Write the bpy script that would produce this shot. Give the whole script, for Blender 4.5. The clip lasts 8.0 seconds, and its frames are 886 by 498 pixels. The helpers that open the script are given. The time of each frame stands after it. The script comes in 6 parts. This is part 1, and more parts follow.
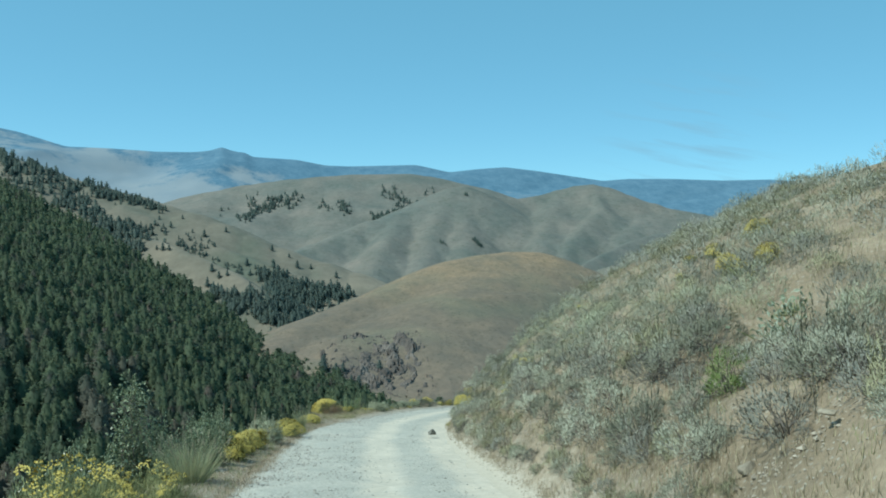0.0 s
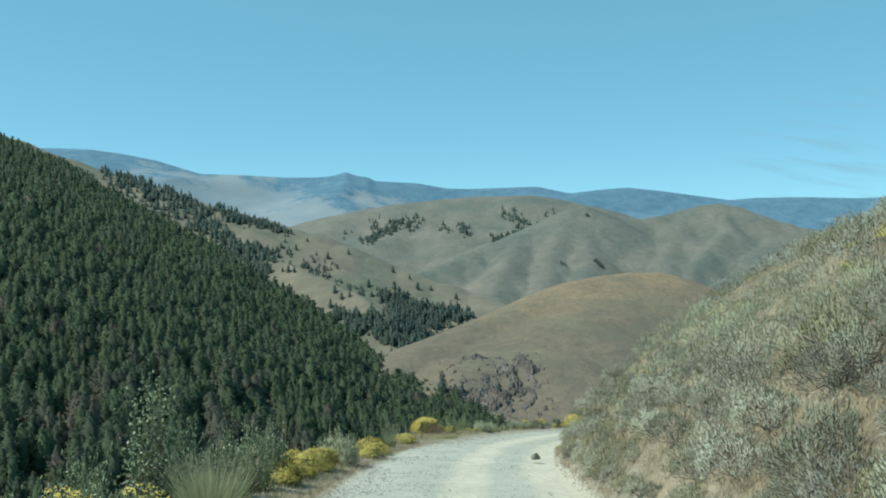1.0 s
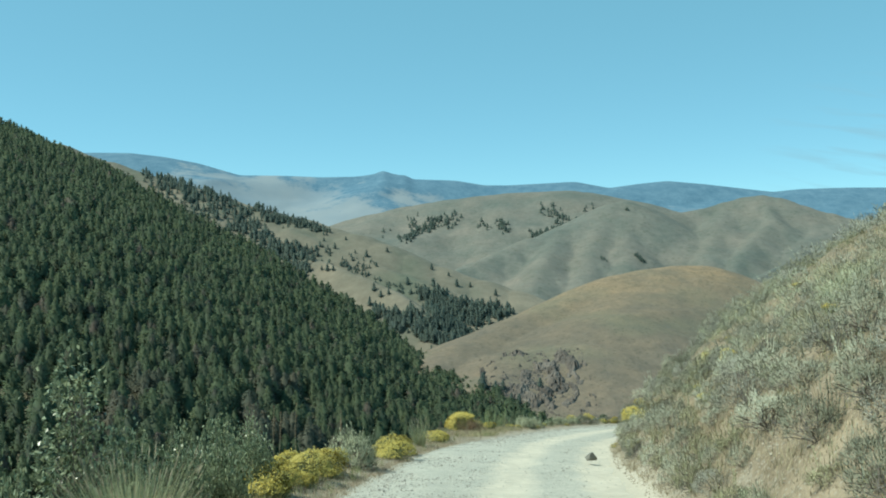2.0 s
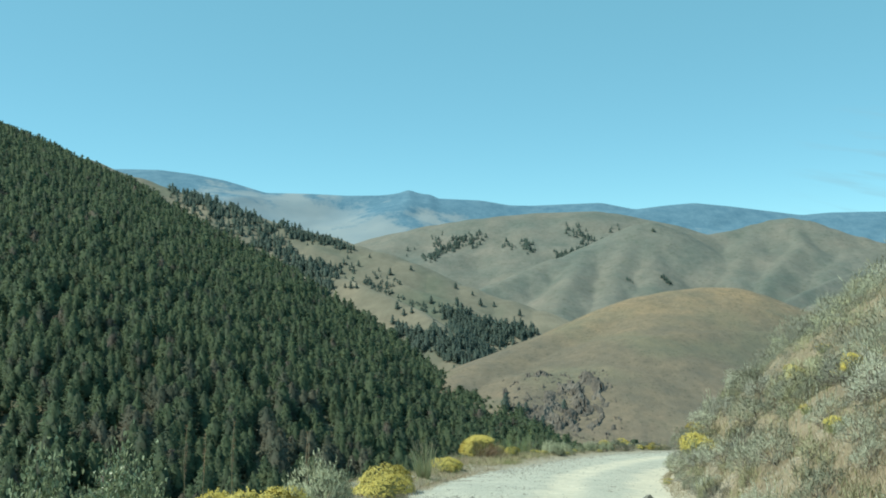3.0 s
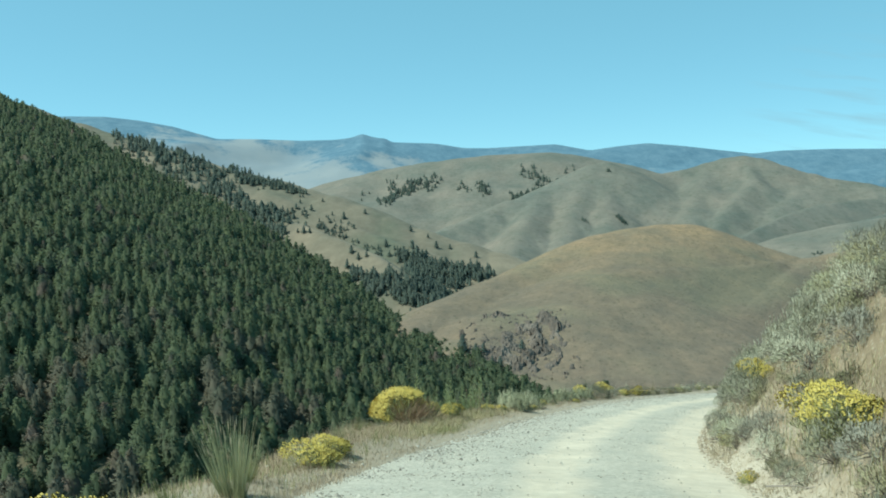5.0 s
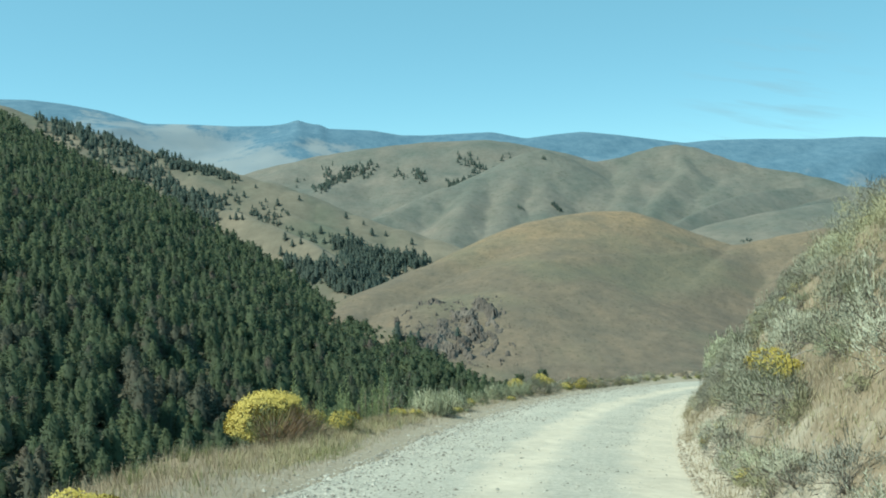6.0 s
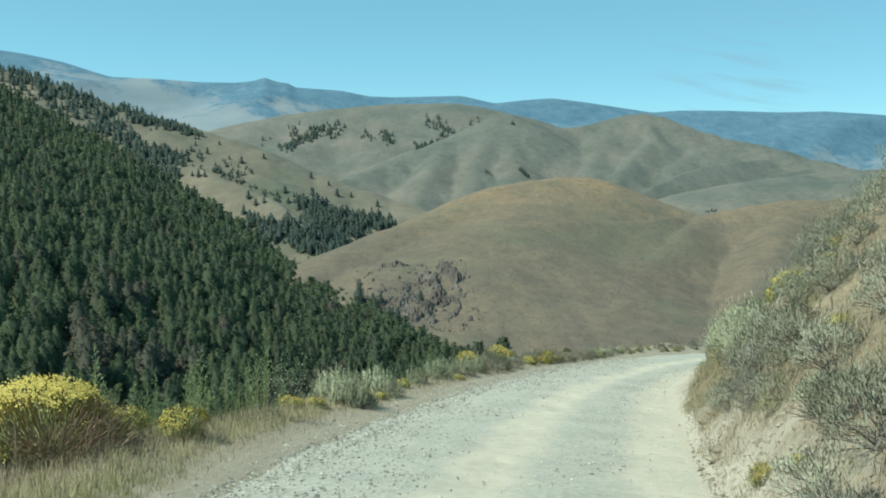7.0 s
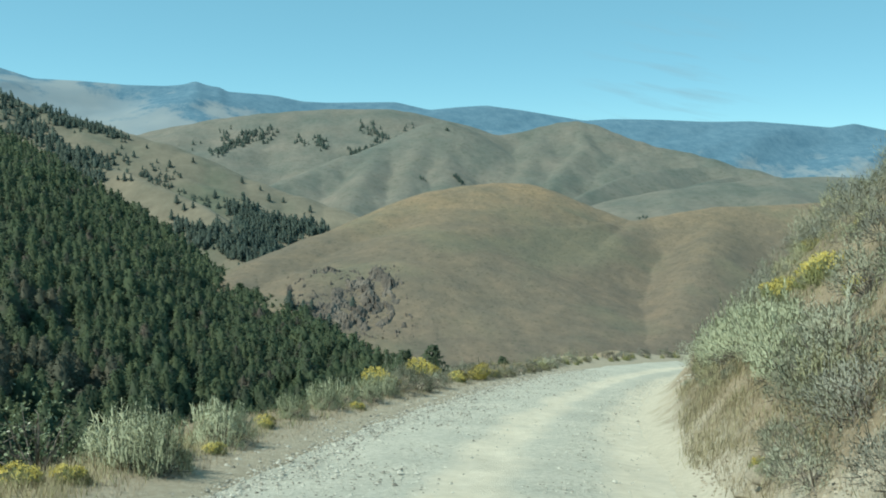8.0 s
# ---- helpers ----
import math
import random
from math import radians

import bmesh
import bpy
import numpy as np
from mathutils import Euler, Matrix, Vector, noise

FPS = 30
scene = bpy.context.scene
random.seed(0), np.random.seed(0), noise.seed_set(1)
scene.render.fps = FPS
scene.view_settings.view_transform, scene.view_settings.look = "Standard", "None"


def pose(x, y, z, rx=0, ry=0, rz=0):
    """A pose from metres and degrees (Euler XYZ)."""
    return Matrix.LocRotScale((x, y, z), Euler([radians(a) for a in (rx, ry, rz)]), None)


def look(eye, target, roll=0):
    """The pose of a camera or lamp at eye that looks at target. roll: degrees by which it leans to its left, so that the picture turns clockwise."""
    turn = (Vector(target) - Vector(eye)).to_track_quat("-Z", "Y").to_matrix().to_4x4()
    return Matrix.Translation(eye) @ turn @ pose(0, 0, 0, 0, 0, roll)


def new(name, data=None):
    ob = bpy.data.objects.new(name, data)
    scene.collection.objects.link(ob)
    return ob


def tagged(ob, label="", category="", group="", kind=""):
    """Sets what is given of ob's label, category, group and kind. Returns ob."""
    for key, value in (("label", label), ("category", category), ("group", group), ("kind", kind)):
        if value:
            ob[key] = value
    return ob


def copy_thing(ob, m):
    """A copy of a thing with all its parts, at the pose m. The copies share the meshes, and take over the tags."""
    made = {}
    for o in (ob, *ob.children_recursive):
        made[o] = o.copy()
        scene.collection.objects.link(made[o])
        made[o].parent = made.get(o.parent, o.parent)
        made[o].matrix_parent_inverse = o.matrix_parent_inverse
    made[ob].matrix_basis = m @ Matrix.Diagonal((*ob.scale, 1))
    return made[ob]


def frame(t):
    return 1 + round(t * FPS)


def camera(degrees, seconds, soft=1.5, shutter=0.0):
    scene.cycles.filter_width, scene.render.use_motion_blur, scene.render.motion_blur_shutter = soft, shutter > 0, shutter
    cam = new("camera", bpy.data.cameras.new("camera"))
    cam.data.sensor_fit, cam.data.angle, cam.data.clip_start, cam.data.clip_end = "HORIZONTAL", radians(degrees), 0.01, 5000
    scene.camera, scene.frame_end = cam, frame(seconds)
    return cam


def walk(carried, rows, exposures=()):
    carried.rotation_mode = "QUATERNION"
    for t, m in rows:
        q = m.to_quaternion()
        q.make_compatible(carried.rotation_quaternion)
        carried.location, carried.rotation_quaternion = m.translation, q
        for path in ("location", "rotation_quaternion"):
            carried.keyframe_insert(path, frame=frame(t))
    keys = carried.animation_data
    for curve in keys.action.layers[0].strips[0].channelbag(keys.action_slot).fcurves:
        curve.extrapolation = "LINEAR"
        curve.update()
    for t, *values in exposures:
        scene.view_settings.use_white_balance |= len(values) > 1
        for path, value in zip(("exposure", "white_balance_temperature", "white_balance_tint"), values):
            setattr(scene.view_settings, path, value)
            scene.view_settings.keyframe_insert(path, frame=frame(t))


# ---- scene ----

cam = camera(52.2, 8.0, soft=1.85)
# seconds, eye, target, roll
PATH = [
    (0, (-1.685, -16.939, 4.711), (-1.3697, -14.9642, 4.6839), 0.23),
    (0.1, (-1.504, -16.538, 4.628), (-1.1916, -14.5625, 4.6256), 0.81),
    (0.2, (-1.338, -16.137, 4.543), (-1.0725, -14.1586, 4.4184), 1.39),
    (0.3, (-1.188, -15.735, 4.458), (-0.9204, -13.7530, 4.4660), 0.82),
    (0.4, (-1.053, -15.333, 4.371), (-0.8422, -13.3444, 4.4028), 1.23),
    (0.5, (-0.933, -14.932, 4.283), (-0.7260, -12.9428, 4.2675), 1.66),
    (0.6, (-0.829, -14.530, 4.193), (-0.6533, -12.5378, 4.1746), 1.31),
    (0.7, (-0.739, -14.128, 4.102), (-0.5766, -12.1346, 4.1026), 0.98),
    (0.8, (-0.665, -13.725, 4.010), (-0.5638, -11.7283, 4.0637), 0.64),
    (0.9, (-0.603, -13.322, 3.917), (-0.5301, -11.3234, 3.9327), 0.31),
    (1, (-0.553, -12.916, 3.823), (-0.5024, -10.9168, 3.8447), -0.03),
    (1.1, (-0.513, -12.506, 3.730), (-0.4988, -10.5061, 3.7197), -0.49),
    (1.2, (-0.479, -12.092, 3.637), (-0.5102, -10.0923, 3.6288), -0.95),
    (2.3, (-0.248, -6.969, 2.687), (-0.2835, -4.9694, 2.7079), -0.87),
    (2.4, (-0.231, -6.439, 2.602), (-0.2506, -4.4392, 2.6251), -0.86),
    (2.5, (-0.213, -5.895, 2.516), (-0.2587, -3.8960, 2.5593), -0.86),
    (2.6, (-0.196, -5.340, 2.429), (-0.2488, -3.3417, 2.4912), -0.71),
    (2.7, (-0.178, -4.774, 2.341), (-0.2409, -2.7759, 2.4012), -0.58),
    (2.8, (-0.160, -4.198, 2.252), (-0.2320, -2.2005, 2.3222), -0.43),
    (2.9, (-0.141, -3.614, 2.162), (-0.2320, -1.6164, 2.1991), -0.29),
    (3, (-0.121, -3.023, 2.071), (-0.2101, -1.0259, 2.1321), -0.15),
    (3.1, (-0.100, -2.426, 1.979), (-0.1881, -0.4283, 2.0185), -0.13),
    (3.2, (-0.077, -1.824, 1.886), (-0.1272, 0.1754, 1.8949), -0.09),
    (3.3, (-0.053, -1.218, 1.792), (-0.0952, 0.7814, 1.8173), -0.06),
    (3.4, (-0.028, -0.610, 1.696), (-0.0582, 1.3898, 1.6967), -0.02),
    (3.5, (0.000, 0.000, 1.600), (0.0007, 2.0000, 1.6011), 0.01),
    (3.6, (0.030, 0.611, 1.503), (0.0197, 2.6106, 1.5441), -0.12),
    (3.7, (0.062, 1.221, 1.405), (0.0327, 3.2207, 1.4191), -0.25),
    (3.8, (0.096, 1.831, 1.306), (0.0377, 3.8301, 1.2982), -0.37),
    (3.9, (0.132, 2.441, 1.207), (0.1177, 4.4408, 1.1812), -0.50),
    (4, (0.171, 3.049, 1.109), (0.1607, 5.0487, 1.0772), -0.62),
    (4.1, (0.213, 3.656, 1.011), (0.2340, 5.6559, 1.0023), -0.74),
    (4.2, (0.257, 4.261, 0.913), (0.2583, 6.2610, 0.9225), -0.86),
    (4.3, (0.304, 4.863, 0.817), (0.2936, 6.8630, 0.8186), -0.96),
    (4.4, (0.353, 5.463, 0.722), (0.3459, 7.4630, 0.7207), -1.08),
    (4.5, (0.406, 6.060, 0.628), (0.4122, 8.0599, 0.6138), -1.19),
    (4.6, (0.461, 6.654, 0.537), (0.4572, 8.6538, 0.5123), -1.25),
    (4.7, (0.519, 7.244, 0.447), (0.5071, 9.2434, 0.4007), -1.31),
    (5.8, (1.379, 13.609, -0.473), (1.4659, 15.6054, -0.5561), -0.71),
    (5.9, (1.479, 14.187, -0.558), (1.5590, 16.1830, -0.6564), -0.89),
    (6, (1.583, 14.766, -0.644), (1.7282, 16.7586, -0.7368), -1.07),
    (6.1, (1.690, 15.346, -0.731), (1.8499, 17.3373, -0.8265), -0.79),
    (6.2, (1.800, 15.927, -0.819), (1.9986, 17.9126, -0.9532), -0.50),
    (6.3, (1.913, 16.508, -0.908), (2.1602, 18.4896, -1.0180), -0.21),
    (6.4, (2.029, 17.090, -0.998), (2.2880, 19.0686, -1.1327), 0.08),
    (6.5, (2.148, 17.671, -1.089), (2.3796, 19.6522, -1.2345), 0.37),
    (6.6, (2.269, 18.252, -1.180), (2.4635, 20.2368, -1.3303), 0.39),
    (6.7, (2.391, 18.832, -1.273), (2.5634, 20.8180, -1.4342), 0.41),
    (6.8, (2.516, 19.411, -1.366), (2.7222, 21.3969, -1.4830), 0.43),
    (6.9, (2.642, 19.989, -1.460), (2.8241, 21.9743, -1.6199), 0.46),
    (7, (2.769, 20.566, -1.554), (2.9880, 22.5465, -1.7267), 0.48),
    (7.1, (2.898, 21.142, -1.649), (3.1149, 23.1263, -1.7728), 0.45),
    (7.2, (3.028, 21.716, -1.745), (3.2606, 23.6948, -1.9188), 0.41),
    (7.3, (3.160, 22.289, -1.842), (3.4114, 24.2640, -2.0319), 0.38),
    (7.4, (3.292, 22.860, -1.939), (3.5672, 24.8350, -2.0930), 0.36),
    (7.5, (3.426, 23.430, -2.036), (3.7100, 25.4040, -2.1870), 0.33),
    (7.6, (3.562, 23.999, -2.134), (3.8895, 25.9641, -2.3099), 0.41),
    (7.7, (3.698, 24.567, -2.233), (4.0521, 26.5279, -2.4048), 0.51),
    (7.8, (3.836, 25.133, -2.333), (4.1925, 27.0959, -2.4737), 0.61),
    (7.9, (3.976, 25.697, -2.433), (4.3500, 27.6568, -2.5716), 0.70),
    (8, (4.116, 26.261, -2.534), (4.4776, 28.2218, -2.6906), 0.80),
]
walk(cam, [(t, look(eye, target, roll)) for t, eye, target, roll in PATH], [(0, 0.03, 5480, -9), (0.5, 0.06, 5650, -9), (1, 0.1, 5820, -9), (2.5, 0.25, 6050, -12), (4.5, 0.28, 6050, -12), (6, 0.28, 6050, -12), (6.5, 0.22, 6050, -11), (8, 0.15, 6050, -11)])

# ---- light ----
SUN_ELEVATION, SUN_TURN = radians(52), radians(-100)
world = bpy.data.worlds.new("sky")
scene.world = world
world.use_nodes = True
wn, wl = world.node_tree.nodes, world.node_tree.links
sky = wn.new("ShaderNodeTexSky")
sky.sky_type, sky.sun_disc = "NISHITA", False
sky.sun_elevation, sky.sun_rotation = SUN_ELEVATION, SUN_TURN
sky.altitude, sky.air_density, sky.dust_density, sky.ozone_density = 3800, 0.9, 0.0, 0.7
tint = wn.new("ShaderNodeMix")
tint.data_type, tint.blend_type = "RGBA", "MULTIPLY"
tint.inputs[0].default_value, tint.inputs[7].default_value = 1.0, (0.95, 1.05, 1.0, 1)
wl.new(sky.outputs[0], tint.inputs[6])
even = wn.new("ShaderNodeMix")
even.data_type = "RGBA"
even.inputs[0].default_value, even.inputs[7].default_value = 0.52, (1.52, 3.25, 4.0, 1)
wl.new(tint.outputs[2], even.inputs[6])
# a thin wisp of grey cloud low over the range
look_at, near_it, wisp = wn.new("ShaderNodeTexCoord"), wn.new("ShaderNodeVectorMath"), wn.new("ShaderNodeTexNoise")
near_it.operation = "DISTANCE"
near_it.inputs[1].default_value = (0.41, 0.907, 0.092)
wl.new(look_at.outputs["Generated"], near_it.inputs[0])
aside, aloft, flat = wn.new("ShaderNodeVectorMath"), wn.new("ShaderNodeVectorMath"), wn.new("ShaderNodeCombineXYZ")
for node, way, k in ((aside, (8.2, -3.6, 0.0), 0), (aloft, (16.0, -6.9, 78.0), 1)):
    node.operation, node.inputs[1].default_value = "DOT_PRODUCT", way
    wl.new(look_at.outputs["Generated"], node.inputs[0])
    wl.new(node.outputs["Value"], flat.inputs[k])
wl.new(flat.outputs[0], wisp.inputs["Vector"])
wisp.inputs["Scale"].default_value, wisp.inputs["Detail"].default_value = 1.0, 5
reach, thick, both = wn.new("ShaderNodeMapRange"), wn.new("ShaderNodeMapRange"), wn.new("ShaderNodeMath")
for node, lo, hi, a, b in ((reach, 0.03, 0.11, 1, 0), (thick, 0.5, 0.74, 0, 0.6)):
    node.inputs[1].default_value, node.inputs[2].default_value, node.inputs[3].default_value, node.inputs[4].default_value = lo, hi, a, b
wl.new(near_it.outputs["Value"], reach.inputs[0])
wl.new(wisp.outputs["Fac"], thick.inputs[0])
both.operation = "MULTIPLY"
wl.new(reach.outputs[0], both.inputs[0])
wl.new(thick.outputs[0], both.inputs[1])
cloud = wn.new("ShaderNodeMix")
cloud.data_type, cloud.inputs[7].default_value = "RGBA", (1.95, 2.8, 3.45, 1)
wl.new(both.outputs[0], cloud.inputs[0])
wl.new(even.outputs[2], cloud.inputs[6])
wl.new(cloud.outputs[2], wn["Background"].inputs[0])
wn["Background"].inputs[1].default_value = 0.153
sun = new("sun", bpy.data.lights.new("sun", "SUN"))
sun.data.energy, sun.data.angle, sun.data.color = 4.5, radians(0.53), (1.0, 0.885, 0.765)
sun.matrix_world = look((0, 0, 0), (-math.sin(SUN_TURN) * math.cos(SUN_ELEVATION), -math.cos(SUN_TURN) * math.cos(SUN_ELEVATION), -math.sin(SUN_ELEVATION)))

# ---- materials ----
def shader(name, rough=0.9):
    m = bpy.data.materials.new(name)
    m.use_nodes = True
    n = m.node_tree.nodes
    n["Principled BSDF"].inputs["Roughness"].default_value = rough
    n["Principled BSDF"].inputs["Specular IOR Level"].default_value = 0.25
    return m


def link(m, a, b):
    m.node_tree.links.new(a, b)


def base(m):
    return m.node_tree.nodes["Principled BSDF"]


def tex(m, scale, detail=6.0, rough=0.6, stretch=(1, 1, 1), turn=(0, 0, 0), kind="noise", space="Object"):
    n = m.node_tree.nodes
    co, mp = n.new("ShaderNodeTexCoord"), n.new("ShaderNodeMapping")
    mp.inputs["Scale"].default_value, mp.inputs["Rotation"].default_value = stretch, turn
    link(m, co.outputs[space], mp.inputs[0])
    if kind == "noise":
        t = n.new("ShaderNodeTexNoise")
        t.inputs["Detail"].default_value, t.inputs["Roughness"].default_value = detail, rough
    else:
        t = n.new("ShaderNodeTexVoronoi")
    t.inputs["Scale"].default_value = scale
    link(m, mp.outputs[0], t.inputs["Vector"])
    return t.outputs["Fac"] if kind == "noise" else t.outputs["Distance"]


def ramp(m, fac, stops):
    r = m.node_tree.nodes.new("ShaderNodeValToRGB")
    e = r.color_ramp.elements
    while len(e) < len(stops):
        e.new(0.5)
    for k, (at, c) in enumerate(stops):
        e[k].position, e[k].color = at, (*c, 1)
    link(m, fac, r.inputs[0])
    return r.outputs[0]


def mix(m, fac, a, b, mode="MIX"):
    x = m.node_tree.nodes.new("ShaderNodeMix")
    x.data_type, x.blend_type = "RGBA", mode
    for v, k in ((fac, 0), (a, 6), (b, 7)):
        if isinstance(v, (float, int)):
            x.inputs[k].default_value = v
        elif isinstance(v, tuple):
            x.inputs[k].default_value = (*v, 1)
        else:
            link(m, v, x.inputs[k])
    return x.outputs[2]


def bump(m, fac, strength, distance):
    b = m.node_tree.nodes.new("ShaderNodeBump")
    b.inputs["Strength"].default_value, b.inputs["Distance"].default_value = strength, distance
    link(m, fac, b.inputs["Height"])
    link(m, b.outputs[0], base(m).inputs["Normal"])


def value(m, fac, lo, hi, to_lo=0.0, to_hi=1.0):
    r = m.node_tree.nodes.new("ShaderNodeMapRange")
    for k, v in zip((1, 2, 3, 4), (lo, hi, to_lo, to_hi)):
        r.inputs[k].default_value = v
    link(m, fac, r.inputs[0])
    return r.outputs[0]


def hillside(name, dark, mid, light, big, small, relief):
    """Dry grass seen from afar: wide patches, finer mottling, rough relief."""
    m = shader(name, 0.95)
    wide = ramp(m, tex(m, big, 4, 0.55), [(0.32, dark), (0.5, mid), (0.68, light)])
    fine = ramp(m, tex(m, small, 10, 0.75), [(0.3, (0.72, 0.72, 0.72)), (0.7, (1.24, 1.24, 1.24))])
    link(m, mix(m, 0.8, wide, fine, "MULTIPLY"), base(m).inputs["Base Color"])
    bump(m, tex(m, small * 2, 9, 0.75), 0.5, relief)
    return m


def olive_hill():
    """Far dry hills: wide tan and sage-green patches, greyed with distance haze put into the colour, streaks of scrub
    running down the flanks, small dark shrubs.
    """
    m = shader("hazed_olive_grass", 0.95)
    wide = ramp(m, tex(m, 0.0065, 5, 0.62), [(0.3, (0.115, 0.133, 0.12)), (0.46, (0.152, 0.154, 0.136)), (0.6, (0.182, 0.17, 0.147)), (0.74, (0.212, 0.188, 0.162))])
    streak = ramp(m, tex(m, 0.022, 6, 0.66, (1, 0.6, 0.8), (0, 0, 0.25)), [(0.34, (0.8, 0.86, 0.84)), (0.62, (1.14, 1.11, 1.09))])
    fine = ramp(m, tex(m, 0.09, 8, 0.78), [(0.3, (0.75, 0.76, 0.76)), (0.7, (1.2, 1.19, 1.19))])
    tone = mix(m, 0.8, mix(m, 0.75, wide, streak, "MULTIPLY"), fine, "MULTIPLY")
    shrubs = value(m, tex(m, 0.085, 1, 0.5, kind="cells"), 0.12, 0.3, 0.45, 0.0)
    link(m, mix(m, shrubs, tone, (0.09, 0.1, 0.075)), base(m).inputs["Base Color"])
    bump(m, tex(m, 0.05, 9, 0.7), 0.6, 4.0)
    return m


M_OLIVE = olive_hill()
M_TAN = hillside("tan_grass", (0.122, 0.132, 0.1), (0.172, 0.157, 0.122), (0.228, 0.197, 0.15), 0.012, 0.08, 1.2)
M_DUFF = hillside("forest_floor", (0.07, 0.073, 0.048), (0.11, 0.105, 0.07), (0.16, 0.14, 0.095), 0.03, 0.3, 1.0)


def brown_hill():
    """Dry hill: orange grass on the round top, greyer scrub and scree lower down, small dark shrubs all over."""
    m = shader("brown_grass", 0.95)
    geo = m.node_tree.nodes.new("ShaderNodeNewGeometry")
    sep = m.node_tree.nodes.new("ShaderNodeSeparateXYZ")
    link(m, geo.outputs["Position"], sep.inputs[0])
    patch = tex(m, 0.017, 6, 0.68)
    high = m.node_tree.nodes.new("ShaderNodeMath")
    high.operation = "MULTIPLY_ADD"
    link(m, patch, high.inputs[0])
    high.inputs[1].default_value = 72
    link(m, sep.outputs[2], high.inputs[2])
    zone = ramp(m, value(m, high.outputs[0], -39, 41), [(0.0, (0.162, 0.133, 0.109)), (0.3, (0.195, 0.158, 0.124)), (0.5, (0.17, 0.143, 0.114)), (0.72, (0.225, 0.176, 0.126)), (1.0, (0.3, 0.212, 0.132))])
    fine = ramp(m, tex(m, 0.22, 8, 0.75), [(0.32, (0.76, 0.78, 0.78)), (0.68, (1.2, 1.18, 1.15))])
    tone = mix(m, 0.85, zone, fine, "MULTIPLY")
    green = mix(m, value(m, tex(m, 0.02, 3, 0.5, (1, 1, 1), (0, 0, 1)), 0.5, 0.64, 0, 0.38), tone, (0.165, 0.168, 0.118))
    mottle = ramp(m, tex(m, 0.06, 7, 0.7, (1, 1, 1), (0, 0, 2)), [(0.34, (0.82, 0.87, 0.88)), (0.66, (1.18, 1.13, 1.05))])
    green = mix(m, 0.9, green, mottle, "MULTIPLY")
    dots = value(m, tex(m, 0.35, 1, 0.5, kind="cells"), 0.16, 0.28, 0.55, 0.0)
    spots = mix(m, dots, green, (0.085, 0.085, 0.06))
    link(m, spots, base(m).inputs["Base Color"])
    bump(m, tex(m, 0.3, 8, 0.75), 0.7, 1.4)
    return m


def hazy_range():
    """Mountains at the end of the view: distance haze is put in as blue colour and a faint glow; a pale dry basin low
    down.
    """
    m = shader("haze_blue_range", 1.0)
    geo = m.node_tree.nodes.new("ShaderNodeNewGeometry")
    sep = m.node_tree.nodes.new("ShaderNodeSeparateXYZ")
    link(m, geo.outputs["Position"], sep.inputs[0])
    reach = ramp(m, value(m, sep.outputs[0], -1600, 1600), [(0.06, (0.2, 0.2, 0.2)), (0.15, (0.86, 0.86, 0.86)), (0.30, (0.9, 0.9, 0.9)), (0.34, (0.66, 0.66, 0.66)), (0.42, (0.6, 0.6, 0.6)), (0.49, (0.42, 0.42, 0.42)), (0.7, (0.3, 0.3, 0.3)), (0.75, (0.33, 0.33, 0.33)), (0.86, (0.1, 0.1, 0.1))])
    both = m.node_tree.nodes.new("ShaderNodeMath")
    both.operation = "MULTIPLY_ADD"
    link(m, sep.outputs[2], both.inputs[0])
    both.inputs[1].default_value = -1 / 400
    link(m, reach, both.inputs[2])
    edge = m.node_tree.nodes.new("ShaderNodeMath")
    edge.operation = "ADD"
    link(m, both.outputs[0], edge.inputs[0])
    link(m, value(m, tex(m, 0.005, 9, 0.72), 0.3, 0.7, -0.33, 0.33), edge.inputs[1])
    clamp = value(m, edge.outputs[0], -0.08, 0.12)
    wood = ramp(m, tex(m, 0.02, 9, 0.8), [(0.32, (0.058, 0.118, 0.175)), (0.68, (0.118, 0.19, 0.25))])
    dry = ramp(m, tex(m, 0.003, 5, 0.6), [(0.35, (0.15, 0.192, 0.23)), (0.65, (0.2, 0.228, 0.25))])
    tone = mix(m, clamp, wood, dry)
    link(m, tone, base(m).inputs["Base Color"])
    # faint emission imitates the light scattered by haze
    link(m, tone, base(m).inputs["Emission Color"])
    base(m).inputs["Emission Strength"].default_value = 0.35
    return m


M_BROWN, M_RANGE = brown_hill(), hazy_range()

# ---- large structure ----
def part(name, bm, material, parent=None, label=""):
    """Links a bmesh as one mesh object, under a thing or a part if one is given."""
    me = bpy.data.meshes.new(name)
    bm.to_mesh(me)
    bm.free()
    me.materials.append(material)
    ob = new(name, me)
    ob.parent = parent
    return tagged(ob, label)


